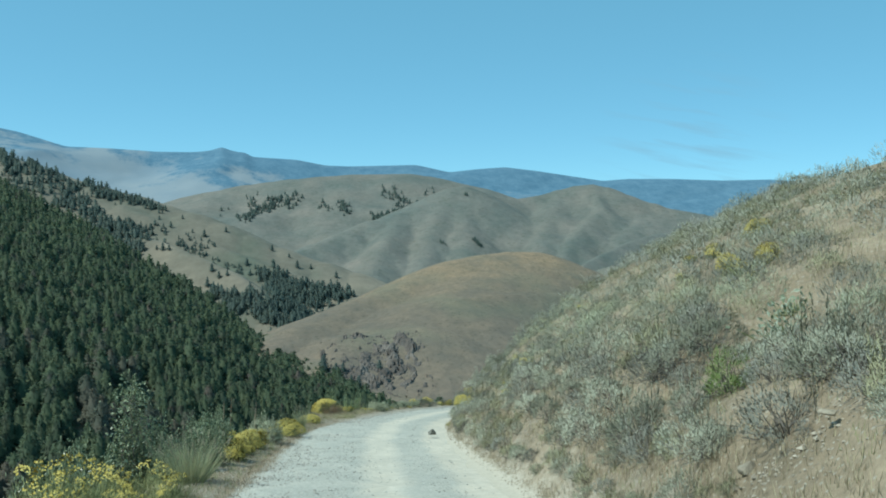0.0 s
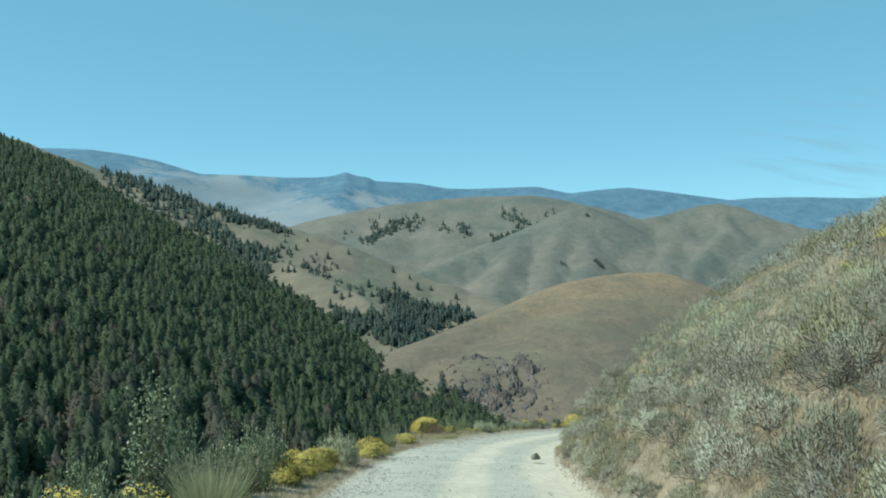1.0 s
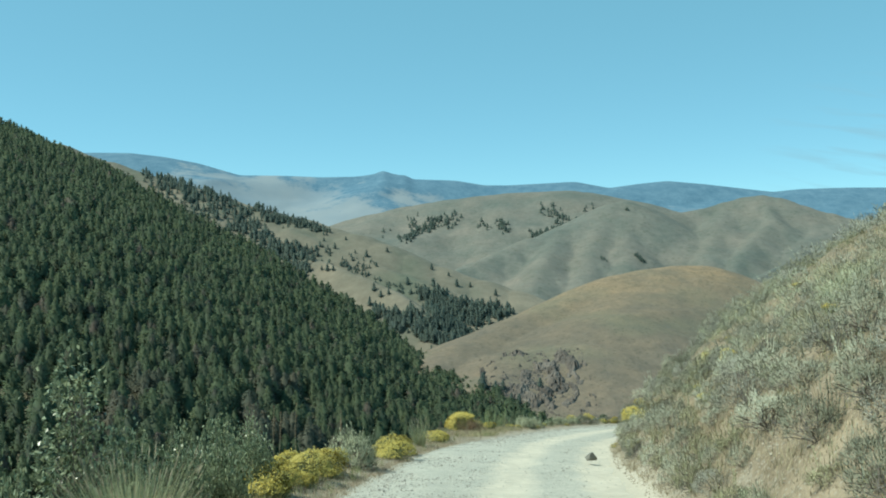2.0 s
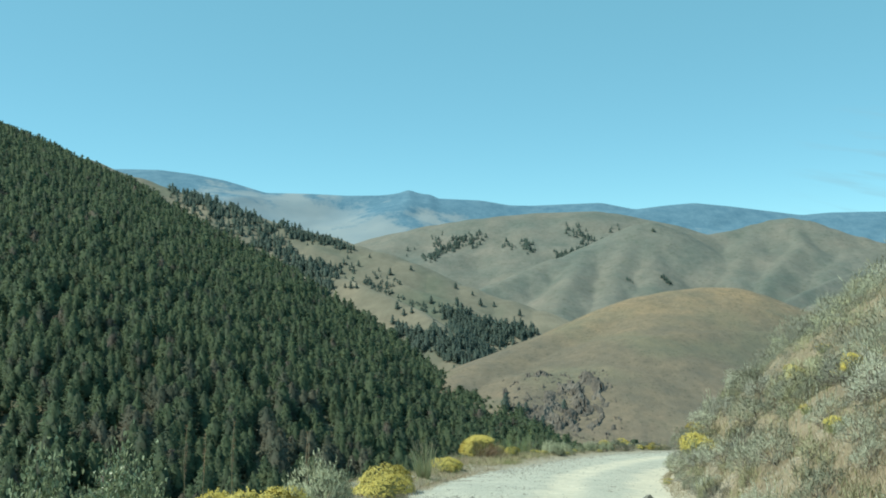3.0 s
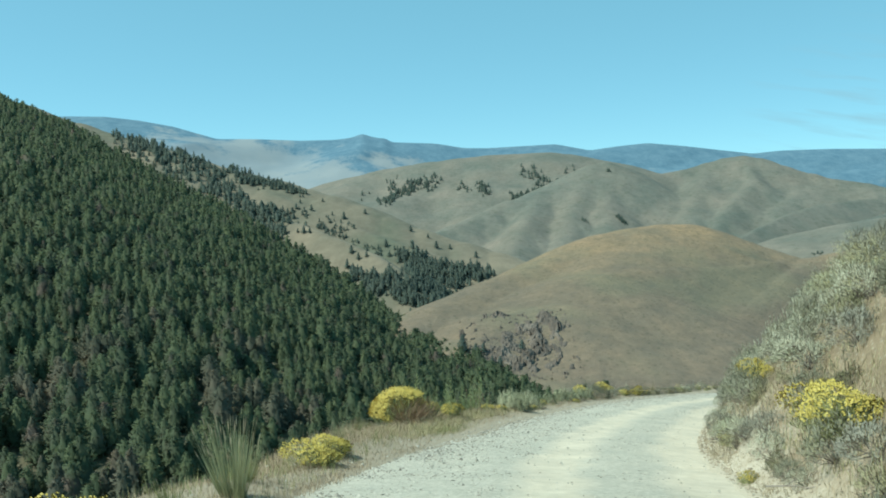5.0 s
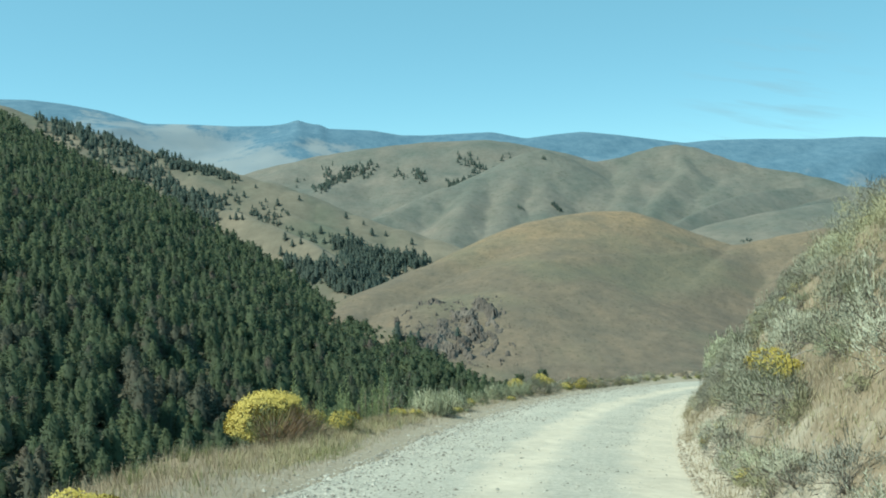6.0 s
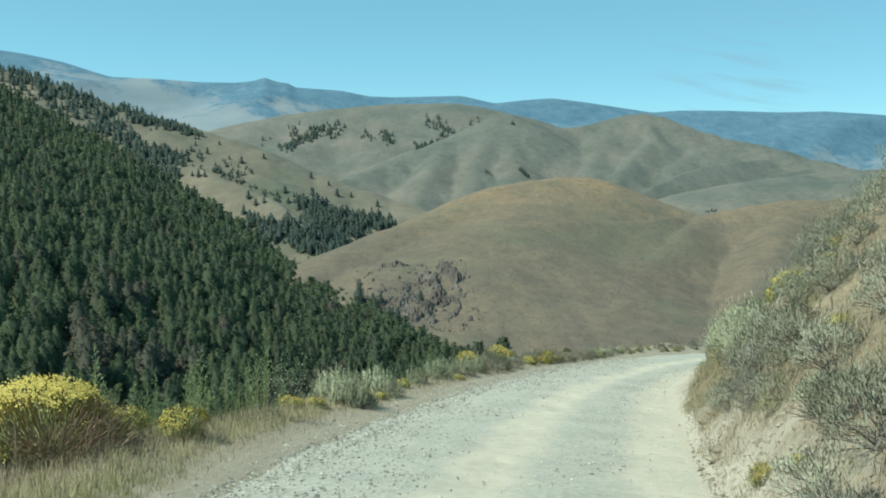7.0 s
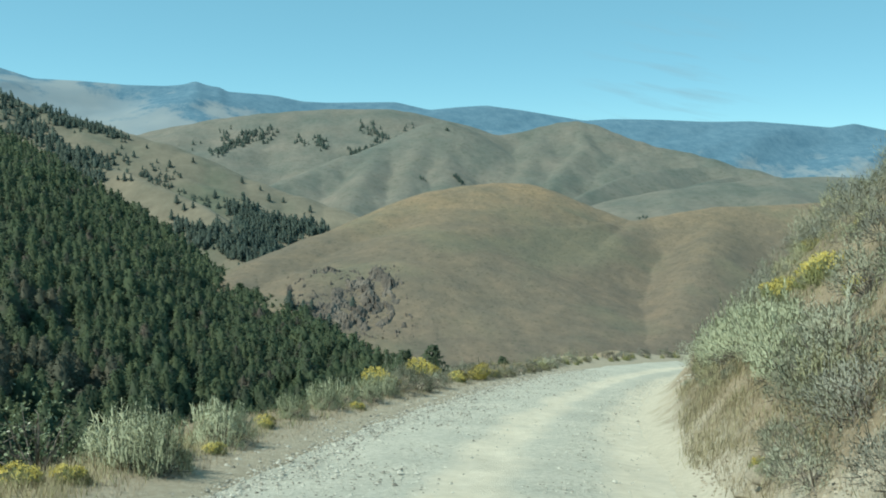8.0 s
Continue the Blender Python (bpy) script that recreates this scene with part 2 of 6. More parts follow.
def arrays(name, verts, faces, material, parent=None, label="", smooth=False, facing=None):
    """One mesh object from arrays of places and of faces with the same number of corners; facing: a soft way out for each place of foliage."""
    verts, faces = np.asarray(verts, np.float32), np.asarray(faces, np.int32)
    if facing is not None:
        facing = np.asarray(facing, np.float32)
        facing = facing / (np.linalg.norm(facing, axis=1, keepdims=True) + 1e-9)
        a, b, c = verts[faces[:, 0]], verts[faces[:, 1]], verts[faces[:, 2]]
        away = (np.cross(b - a, c - a) * facing[faces[:, 0]]).sum(1) < 0
        faces[away] = faces[away][:, ::-1]
        smooth = True
    me = bpy.data.meshes.new(name)
    k = faces.shape[1]
    me.vertices.add(len(verts))
    me.vertices.foreach_set("co", verts.ravel())
    me.loops.add(faces.size)
    me.loops.foreach_set("vertex_index", faces.ravel())
    me.polygons.add(len(faces))
    me.polygons.foreach_set("loop_start", np.arange(0, faces.size, k, dtype=np.int32))
    me.polygons.foreach_set("use_smooth", np.full(len(faces), smooth))
    me.update(calc_edges=True)
    if facing is not None:
        me.normals_split_custom_set_from_vertices(facing)
    me.materials.append(material)
    ob = new(name, me)
    ob.parent = parent
    return tagged(ob, label)


def lattice(x):
    """A hashed value between 0 and 1 for whole numbers."""
    x = np.asarray(x, np.int64)
    x = (x ^ (x >> 13)) * 1274126177 & 0x7FFFFFFF
    x = (x ^ (x >> 11)) * 668265263 & 0x7FFFFFFF
    return ((x ^ (x >> 15)) & 0xFFFF) / 65535.0


def rough2(x, y, octaves=4, seed=0):
    """Smooth value noise over a plan, about -1 to 1."""
    x, y = np.asarray(x, float), np.asarray(y, float)
    out, amp, total = 0, 1.0, 0.0
    for o in range(octaves):
        ix, iy = np.floor(x), np.floor(y)
        u, v = x - ix, y - iy
        u, v = u * u * (3 - 2 * u), v * v * (3 - 2 * v)
        key = lambda a, b: lattice((a * 73856 + b * 19349663 + (seed + o) * 83492791).astype(np.int64))
        low = key(ix, iy) * (1 - u) + key(ix + 1, iy) * u
        high = key(ix, iy + 1) * (1 - u) + key(ix + 1, iy + 1) * u
        out = out + amp * (2 * (low * (1 - v) + high * v) - 1)
        total, amp, x, y = total + amp, amp * 0.5, x * 2.03 + 11.3, y * 2.03 + 5.7
    return out / total * 1.6


def grid_faces(rows, cols):
    i = np.arange(rows - 1)[:, None] * cols + np.arange(cols - 1)[None]
    return np.stack([i, i + 1, i + cols + 1, i + cols], -1).reshape(-1, 4)


class Hill:
    """A hill from its crest line: a flank that falls towards the road, folded by spurs and gullies, and a short back."""

    def __init__(self, crest, run, fall, folds, pitch, slant, foot, gullies, seed):
        self.gullies = gullies
        c = np.array(crest, float)
        d = np.r_[0, np.cumsum(np.hypot(*np.diff(c[:, :2], axis=0).T))]
        self.long, self.run, self.fall, self.folds, self.pitch, self.seed, self.slant, self.foot = d[-1], run, fall, folds, pitch, seed, slant, foot
        t = np.linspace(0, d[-1], 900)
        raw = np.stack([np.interp(t, d, c[:, k]) for k in range(3)], -1)
        soft = np.stack([np.convolve(np.pad(raw[:, k], 2, mode="edge"), np.ones(5) / 5, "valid") for k in range(3)], -1)
        w = np.hanning(91)
        self.broad = np.stack([np.convolve(np.pad(soft[:, k], 45, mode="reflect", reflect_type="odd"), w / w.sum(), "valid") for k in range(3)], -1)
        self.t, self.line = t, soft

    def at(self, a, v):
        """The place at a metres along the crest and at v of the way down the flank (below 0: down the back)."""
        a, v = np.broadcast_arrays(np.asarray(a, float), np.asarray(v, float))
        p = np.stack([np.interp(a, self.t, self.line[:, k]) for k in range(3)], -1)
        far = np.linalg.norm(p[..., :2], axis=-1)
        out = -p[..., :2] / far[..., None]
        run = self.run if self.run > 1 else self.run * far
        fall = self.fall if self.foot is None else np.maximum(p[..., 2] - self.foot, 4)
        down = np.clip(v, 0, None)
        if self.foot is None:
            q = np.stack([np.interp(a, self.t, self.broad[:, k]) for k in range(3)], -1)
            p = p + (q - p) * np.clip((down - 0.02) * 4, 0, 0.9)[..., None]
        b = a / self.pitch + self.slant * down
        spur = 1 - 2.2 * np.abs(rough2(b, down * 0.8 + 7, 2, self.seed)) + 0.35 * rough2(b * 3.1, down * 4 + 3, 3, self.seed + 4)
        depth = self.folds * np.clip(down * 4.0, 0, 1) * (spur - 0.3) * np.clip(a / 300, 0.15, 1)
        for a0, v0, a1, v1, deep, broad in self.gullies:
            along_it = np.clip((v - v0) / (v1 - v0), 0, 1)
            off = (a - a0 - (a1 - a0) * along_it + 0.25 * broad * np.sin(9 * along_it)) / (broad * (0.5 + 0.8 * along_it))
            inside = np.clip((v - v0) / 0.08, 0, 1) * np.clip((v1 + 0.1 - v) / 0.1, 0, 1)
            depth = depth - deep * inside * (np.exp(-np.abs(off) ** 1.7) - 0.35 * np.exp(-((np.abs(off) - 2.2) ** 2)))
        way = v * run + depth * 0.9
        z = p[..., 2] - np.where(v > 0, fall * (0.5 * down + 0.5 * down ** 1.4), 1.2 * np.maximum(fall, 110) * np.abs(v)) + depth * 0.35
        return np.concatenate([p[..., :2] + out * way[..., None], z[..., None]], -1)


def hill(name, label, material, crest, run, fall, folds, pitch, slant=0.8, foot=None, gullies=(), cols=300, rows=80):
    h = Hill(crest, run, fall, folds, pitch, slant, foot, gullies, len(name))
    a, v = np.linspace(0, h.long, cols), np.r_[np.linspace(-0.5, -0.05, 5), np.linspace(0, 1, rows)]
    places = h.at(a[None], v[:, None])
    tagged(arrays(name, places.reshape(-1, 3), grid_faces(len(v), cols), material, None, label, True), kind="structure", category="hill")
    return h


class Massif:
    """A hill as a network of ridge lines: from each line the ground falls away to both sides, the highest ridge wins, softly."""

    def __init__(self, ridges, soft=4.0, rill=0.0, pitch=40.0, grain=1.5, seed=0):
        self.ridges, self.soft, self.rill, self.pitch, self.grain, self.seed = ridges, soft, rill, pitch, grain, seed

    def z(self, x, y):
        x, y = np.broadcast_arrays(np.asarray(x, float), np.asarray(y, float))
        wave = 1 + 0.1 * rough2(x / 110, y / 110, 2, self.seed + 31)
        folds = np.abs(rough2(x / self.pitch, y / self.pitch, 3, self.seed + 11))
        total, top, heights = 0.0, np.full(x.shape, -400.0), []
        for slope, broad, line in self.ridges:
            best = np.full(x.shape, -400.0)
            for (ax, ay, az), (bx, by, bz) in zip(line[:-1], line[1:]):
                ex, ey = bx - ax, by - ay
                t = np.clip(((x - ax) * ex + (y - ay) * ey) / (ex * ex + ey * ey), 0, 1)
                d = np.hypot(x - ax - t * ex, y - ay - t * ey) * wave
                best = np.maximum(best, az + t * (bz - az) - slope * (np.sqrt(d ** 2 + broad ** 2) - broad) - self.rill * folds * np.clip(d / 60 - 0.15, 0, 1))
            heights.append(best)
            top = np.maximum(top, best)
        for h in heights:
            total = total + np.exp(np.clip((h - top) / self.soft, -40, 0))
        return top + 0.5 * self.soft * np.log(total) + self.grain * 0.4 * rough2(x / 45, y / 45, 4, self.seed + 3)


def massif(name, label, material, form, turn, far, cols=520, rows=130):
    """The hill's sheet, between two bearings and two distances."""
    b, d = np.radians(np.linspace(*turn, cols))[None], np.linspace(*far, rows)[:, None]
    x, y = d * np.sin(b), d * np.cos(b)
    z = np.maximum(form.z(x, y), -150)
    places = np.stack([x, y, z], -1)
    tagged(arrays(name, places.reshape(-1, 3), grid_faces(rows, cols), material, None, label, True), kind="structure", category="hill")
    return form


# the road's middle line: x, y
LINE = [(-4.6, -70), (-3.6, -50), (-2.6, -30), (-1.5, -15), (-0.3, 0), (0.2, 7), (0.75, 13.5), (2.35, 24), (4.1, 30.5), (6.9, 38),
        (9.7, 44), (12.9, 50), (16.8, 56), (22, 62.5), (29, 68.5), (38, 73), (50, 76), (64, 77), (80, 77)]
FALLS = [(-70, 12.5), (-30, 5.2), (-17, 3.11), (-13, 2.22), (-6, 0.92), (0, 0), (6, -0.97), (12, -1.84), (18, -2.74), (26, -4.12), (40, -6.43), (46, -7.48), (50, -8.2), (56, -9.3), (60, -10.05), (66, -11.3), (72, -13), (77, -17)]


def smooth_line():
    c = np.array(LINE, float)
    d = np.r_[0, np.cumsum(np.hypot(*np.diff(c, axis=0).T))]
    s = np.arange(0, d[-1], 0.4)
    raw = np.stack([np.interp(s, d, c[:, k]) for k in range(2)], -1)
    w = np.hanning(27)
    p = np.stack([np.convolve(np.pad(raw[:, k], 13, mode="reflect", reflect_type="odd"), w / w.sum(), "valid") for k in range(2)], -1)
    f = np.array(FALLS)
    z = np.interp(p[:, 1], f[:, 0], f[:, 1])
    far = p[:, 1] > 66
    if far.any():
        first = np.argmax(far)
        z[first:] = z[first] - 0.2 * (s[first:] - s[first])
    z = np.convolve(np.pad(z, 13, mode="reflect", reflect_type="odd"), w / w.sum(), "valid")
    t = np.gradient(p, axis=0)
    t /= np.linalg.norm(t, axis=1, keepdims=True)
    return s, p, z, np.stack([t[:, 1], -t[:, 0]], -1)


S, MID, MIDZ, RIGHT = smooth_line()
HALF = 2.75
BANK_U = [0, HALF, 3.1, 3.7, 4.4, 5.2, 6.5, 8, 10, 13, 18, 25, 35, 50]
BANK_H = [0, 0.0, 0.2, 0.95, 1.7, 2.3, 3.2, 4.2, 5.5, 7.0, 8.9, 10.6, 12.0, 12.5]
DROP_U = [0, HALF, 3.4, 4.2, 5.0, 8, 15, 40, 90]
DROP_H = [0, 0.02, 0.1, 0.0, -0.55, -2.8, -8.0, -27, -68]


def half_left(s):
    return np.interp(s, (0, 88, 98, 150), (2.85, 2.8, 2.15, 1.9))


def half_right(s):
    return np.interp(s, (0, 78, 90, 100, 108, 114, 123, 130, 150), (2.5, 2.55, 2.75, 2.75, 2.45, 2.0, 1.6, 1.45, 1.5))


def lay(s, u, rough=True):
    """A place of the near ground, s metres along the road's middle line and u to the right of it."""
    s, u = np.broadcast_arrays(np.asarray(s, float), np.asarray(u, float))
    m = [np.interp(s, S, a) for a in (MID[:, 0], MID[:, 1], MIDZ, RIGHT[:, 0], RIGHT[:, 1])]
    steep = np.interp(s, (88, 94, 101, 107), (0, 0.3, 0.3, 0)) * np.clip((u - half_right(s)) / 0.5, 0, 1)
    rise = np.interp(u + HALF - half_right(s) + steep, BANK_U, BANK_H)
    rise = rise * (1 + np.clip((u - 3.2) / 2.5, 0, 1) * np.interp(s, (60, 76, 86, 102, 111, 150), (-0.03, -0.03, 0.10, 0.25, 0.38, 0.3)))
    h = np.where(u > 0, rise, np.interp(-u + 0.35 * (HALF - half_left(s)), DROP_U, DROP_H))
    x, y = m[0] + m[3] * u, m[1] + m[4] * u
    if rough:
        off = np.clip((np.abs(u) - np.where(u > 0, half_right(s), half_left(s)) - 0.1) / 1.6, 0, 1)
        h = h + off * (0.17 * rough2(x / 1.5, y / 1.5, 4, 3) + np.clip(np.abs(u) / 9, 0, 1) * 0.5 * rough2(x / 7, y / 7, 3, 5))
    return np.stack([x, y, m[2] + h], -1)


def along(x, y):
    """s and u of a place in plan."""
    k = np.argmin(np.hypot(MID[:, 0] - x, MID[:, 1] - y))
    return S[k], (x - MID[k, 0]) * RIGHT[k, 0] + (y - MID[k, 1]) * RIGHT[k, 1]
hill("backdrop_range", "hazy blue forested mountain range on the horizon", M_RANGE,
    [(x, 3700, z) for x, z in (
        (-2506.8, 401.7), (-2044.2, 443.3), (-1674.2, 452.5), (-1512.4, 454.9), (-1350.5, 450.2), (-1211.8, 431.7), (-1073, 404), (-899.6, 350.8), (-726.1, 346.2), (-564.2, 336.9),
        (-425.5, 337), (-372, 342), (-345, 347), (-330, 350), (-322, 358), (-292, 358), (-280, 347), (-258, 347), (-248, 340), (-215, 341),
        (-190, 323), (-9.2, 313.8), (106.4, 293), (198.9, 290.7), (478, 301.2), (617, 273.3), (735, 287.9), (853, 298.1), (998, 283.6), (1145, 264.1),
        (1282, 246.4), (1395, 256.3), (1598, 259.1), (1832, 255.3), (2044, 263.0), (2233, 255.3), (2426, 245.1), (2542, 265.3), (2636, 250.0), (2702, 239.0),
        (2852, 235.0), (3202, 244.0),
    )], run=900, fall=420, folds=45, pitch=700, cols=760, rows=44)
NORTH_CREST = [
    (0.36, 60, [(-640, 1900, -30), (-420, 1960, 5), (-328, 2000, 32.5), (-252, 2050, 71), (-218, 2080, 87.6), (-171, 2100, 106.7), (-108, 2100, 121.5), (-57, 2100, 128.6), (-7, 2100, 135.7), (57, 2100, 143), (121, 2100, 147.9), (186, 2100, 150.2), (251, 2100, 151.3), (290, 2100, 146.8), (326, 2080, 135.8), (348, 2050, 121.6), (439, 1990, 89.8), (505, 1950, 76.8), (590, 1900, 64.1), (900, 1900, 50)]),
    (0.38, 35, [(-57, 2100, 126), (-91, 2000, 89.3), (-143, 1900, 41.7), (-189, 1800, -2.3)]),
    (0.38, 35, [(121, 2100, 145), (91, 2000, 103.9), (40, 1880, 51.3), (-5, 1800, 19), (-68, 1720, -13.8)]),
]
NORTH_SPURS = [
    (0.38, 35, [(251, 2100, 148), (213, 1990, 93), (161, 1880, 44.6), (105, 1800, 11.2), (36, 1700, -31.6)]),
]
HILLB = massif("hill_north", "broad grassy olive hill with dark conifer clumps", M_OLIVE, Massif(NORTH_CREST + NORTH_SPURS, 4, 2, 80, 1.2, 1), (-22, 26), (1300, 2320), 400, 100)
EAST_CREST = [
    (0.5, 16, [(-33, 1250, -35.3), (-3, 1300, -18.3), (29, 1340, -5.6), (73, 1390, 12.4), (114, 1430, 29), (167, 1470, 43.9), (208, 1500, 60), (231, 1520, 70.4), (263, 1550, 89.3), (284, 1560, 93.1), (306, 1570, 87.2), (348, 1580, 77.6), (390, 1590, 73.8), (434, 1600, 80.8), (478, 1610, 91.9), (509, 1610, 100.4), (536, 1600, 102.2), (559, 1590, 97.9), (588, 1570, 83.4), (628, 1540, 66.9), (656, 1510, 54.6), (693, 1480, 46.5), (718, 1450, 36.8), (742, 1420, 21.8), (770, 1400, 18.2), (791, 1370, 7.6), (841, 1300, -19.2), (930, 1250, -35)]),
]
EAST_SPURS = [
    (0.6, 14, [(167, 1470, 42), (142, 1380, 17.2), (116, 1280, -11.7), (97, 1210, -33.5), (92, 1150, -51)]),
    (0.6, 14, [(252, 1545, 80), (216, 1420, 34.2), (189, 1330, 0.7), (172, 1250, -26.5), (154, 1170, -50.2)]),
    (0.55, 14, [(289, 1560, 91), (274, 1480, 56.4), (250, 1370, 13.9), (240, 1290, -14.9), (231, 1220, -36.9)]),
    (0.5, 16, [(478, 1610, 90), (425, 1490, 49.3), (387, 1390, 11.1), (351, 1290, -22.2)]),
    (0.58, 8, [(536, 1600, 100), (516, 1480, 54.8), (460, 1410, 25.2), (416, 1340, -1.6), (386, 1280, -25.8)]),
]
EAST_RIBS = [
    (0.6, 3, [(728, 1430, 20), (642, 1390, 18.7), (552, 1330, 10.5), (489, 1280, -1.7), (423, 1210, -18.8), (372, 1150, -34)]),
    (0.6, 3, [(746, 1390, 7.2), (668, 1330, 0.5), (574, 1260, -15.4), (507, 1200, -26.4), (433, 1130, -43.9)]),
    (0.45, 12, [(656, 1510, 52), (573, 1450, 33.4), (514, 1380, 7.8)]),
]
HILLB2 = massif("hill_east", "smooth folded olive-green grass hill", M_OLIVE, Massif(EAST_CREST + EAST_SPURS + EAST_RIBS, 4, 3, 60, 0.9, 2), (-6, 40), (960, 1840), 480, 140)
HILLB3 = massif("hill_far_east", "low olive grass hill behind the brown spur", M_OLIVE, Massif([
    (0.3, 30, [(345, 990, -62), (372.5, 1000, -47.8), (424.6, 1020, -26.4), (478.4, 1040, -12.1), (540.6, 1060, -4.4), (617.6, 1080, 2.3), (731, 1080, 7.7), (863.6, 1050, 8.8)]),
    (0.35, 20, [(478, 1040, -13), (440, 960, -32), (400, 880, -56)]),
    (0.35, 20, [(617, 1080, 1), (570, 980, -16), (530, 880, -45)]),
], 3, 2, 60, 0.8, 3), (18, 44), (760, 1280), 300, 90)
RIDGEC = massif("ridge_west", "tan grass ridge dotted with dark conifers", M_TAN, Massif([
    (0.5, 18, [(-925, 1250, 299.3), (-700.5, 1200, 212.3), (-520.4, 1150, 156.8), (-440, 1115, 128), (-339.9, 1085, 96.5), (-282.1, 1050, 77.2), (-222.2, 1020, 59.2), (-177.8, 1000, 47.5), (-146.8, 985, 37.8), (-115.7, 965, 29.4), (-85.7, 945, 18.4), (-56.9, 930, 6.2), (-23.3, 915, -6.8), (20.3, 895, -21.0), (52.1, 880, -31.2), (82.6, 860, -43.5), (101.5, 840, -51.8)]),
    (0.7, 4, [(-180, 955, 36), (-110, 905, 4.5), (-57, 870, -13), (-1, 835, -32), (45, 805, -46.5), (68, 785, -55)]),
    (0.7, 4, [(-243, 960, 36.5), (-187, 915, 15.5), (-128, 860, -1.5), (-91, 820, -14), (-57, 780, -26.5), (-35, 745, -38.5), (-20, 715, -54), (-5, 685, -69)]),
], 1.5, 2, 60, 0.9, 4), (-44, 12), (600, 1340), 430, 130)
BROWN_CREST = [
    (0.62, 12, [(-53, 370, -76), (-13.9, 418, -47.1), (0.7, 445, -40.6), (14.4, 465, -36.4), (29.5, 485, -31.5), (48.8, 505, -27.0), (62.9, 520, -22.7), (81.4, 538, -16.2), (100.1, 550, -10.8)]),
    (0.5, 20, [(100.1, 550, -10.8), (119.2, 560, -7.1), (138.6, 568, -5.3), (154.0, 572, -5.6), (161.2, 572, -7.7), (174.6, 568, -13.5), (190.2, 560, -19.8)]),
    (0.5, 14, [(190.2, 560, -19.8), (203.8, 548, -25.1), (213.0, 540, -27.4), (217.4, 538, -26.9), (235.7, 540, -23.3), (250.8, 542, -20.9), (273.7, 545, -18.5), (304.4, 548, -16.8), (410, 540, -11.6)]),
]
BROWN_SPURS = [
    (0.36, 22, [(119, 545, -12.5), (80, 470, -29.1), (60, 430, -39.6), (48, 390, -52.4), (40, 340, -61.9), (34, 270, -75)]),
    (0.55, 7, [(216, 535, -28), (163, 470, -43.5), (125, 425, -52.4), (94, 375, -62.2), (76, 345, -65.4), (60, 270, -77)]),
    (0.55, 8, [(274, 545, -20), (227, 470, -37.7), (194, 420, -52.1), (157, 360, -64.8)]),
    (0.8, 2, [(142, 534, -13.0), (153, 532, -15.2), (165, 527, -19.5), (177, 521, -25.1), (188, 520, -28.2)]),
    (0.8, 1.5, [(81, 458, -29.7), (101, 472, -28.9), (121, 484, -28.7), (138, 490, -30.0), (157, 499, -30.8), (178, 513, -29.8), (194, 523, -28.1)]),
]
BROWN_RIBS = [
    (0.4, 12, [(24, 415, -43), (15, 385, -48.8), (12, 350, -58.6)]),
    (0.55, 8, [(349, 550, -16), (300, 470, -36), (262, 420, -50), (220, 360, -64)]),
]
HILLD = massif("hill_brown", "rounded brown dry-grass hill", M_BROWN, Massif(BROWN_CREST + BROWN_SPURS + BROWN_RIBS, 3, 1.5, 40, 0.6, 5), (-10, 40), (235, 640), 460, 160)
FOREST = hill("slope_forest", "steep forest floor under the conifers", M_DUFF,
    [
        (-834.8, 900, 317.2), (-629, 850, 209.3), (-467, 800, 147.1), (-362.6, 740, 109.8), (-325.8, 720, 93.4), (-273.4, 690, 72.8),
        (-232.6, 660, 51.5), (-193.6, 640, 33.2), (-154, 610, 14.6), (-126.8, 590, 3.1), (-101.2, 570, -11.6), (-76.3, 545, -23.3),
        (-56.5, 520, -32.2), (-38.8, 500, -43.5), (-25.2, 480, -50.5), (-13.3, 455, -56.1), (-2.4, 420, -57.8), (6.5, 390, -58.6), (14.8, 362, -59.1), (23.0, 330, -59.1), (29.8, 298, -58.7), (34.9, 268, -57.4), (38.4, 240, -55.8),
    ], run=0.86, fall=0, folds=5, pitch=120, foot=-64)



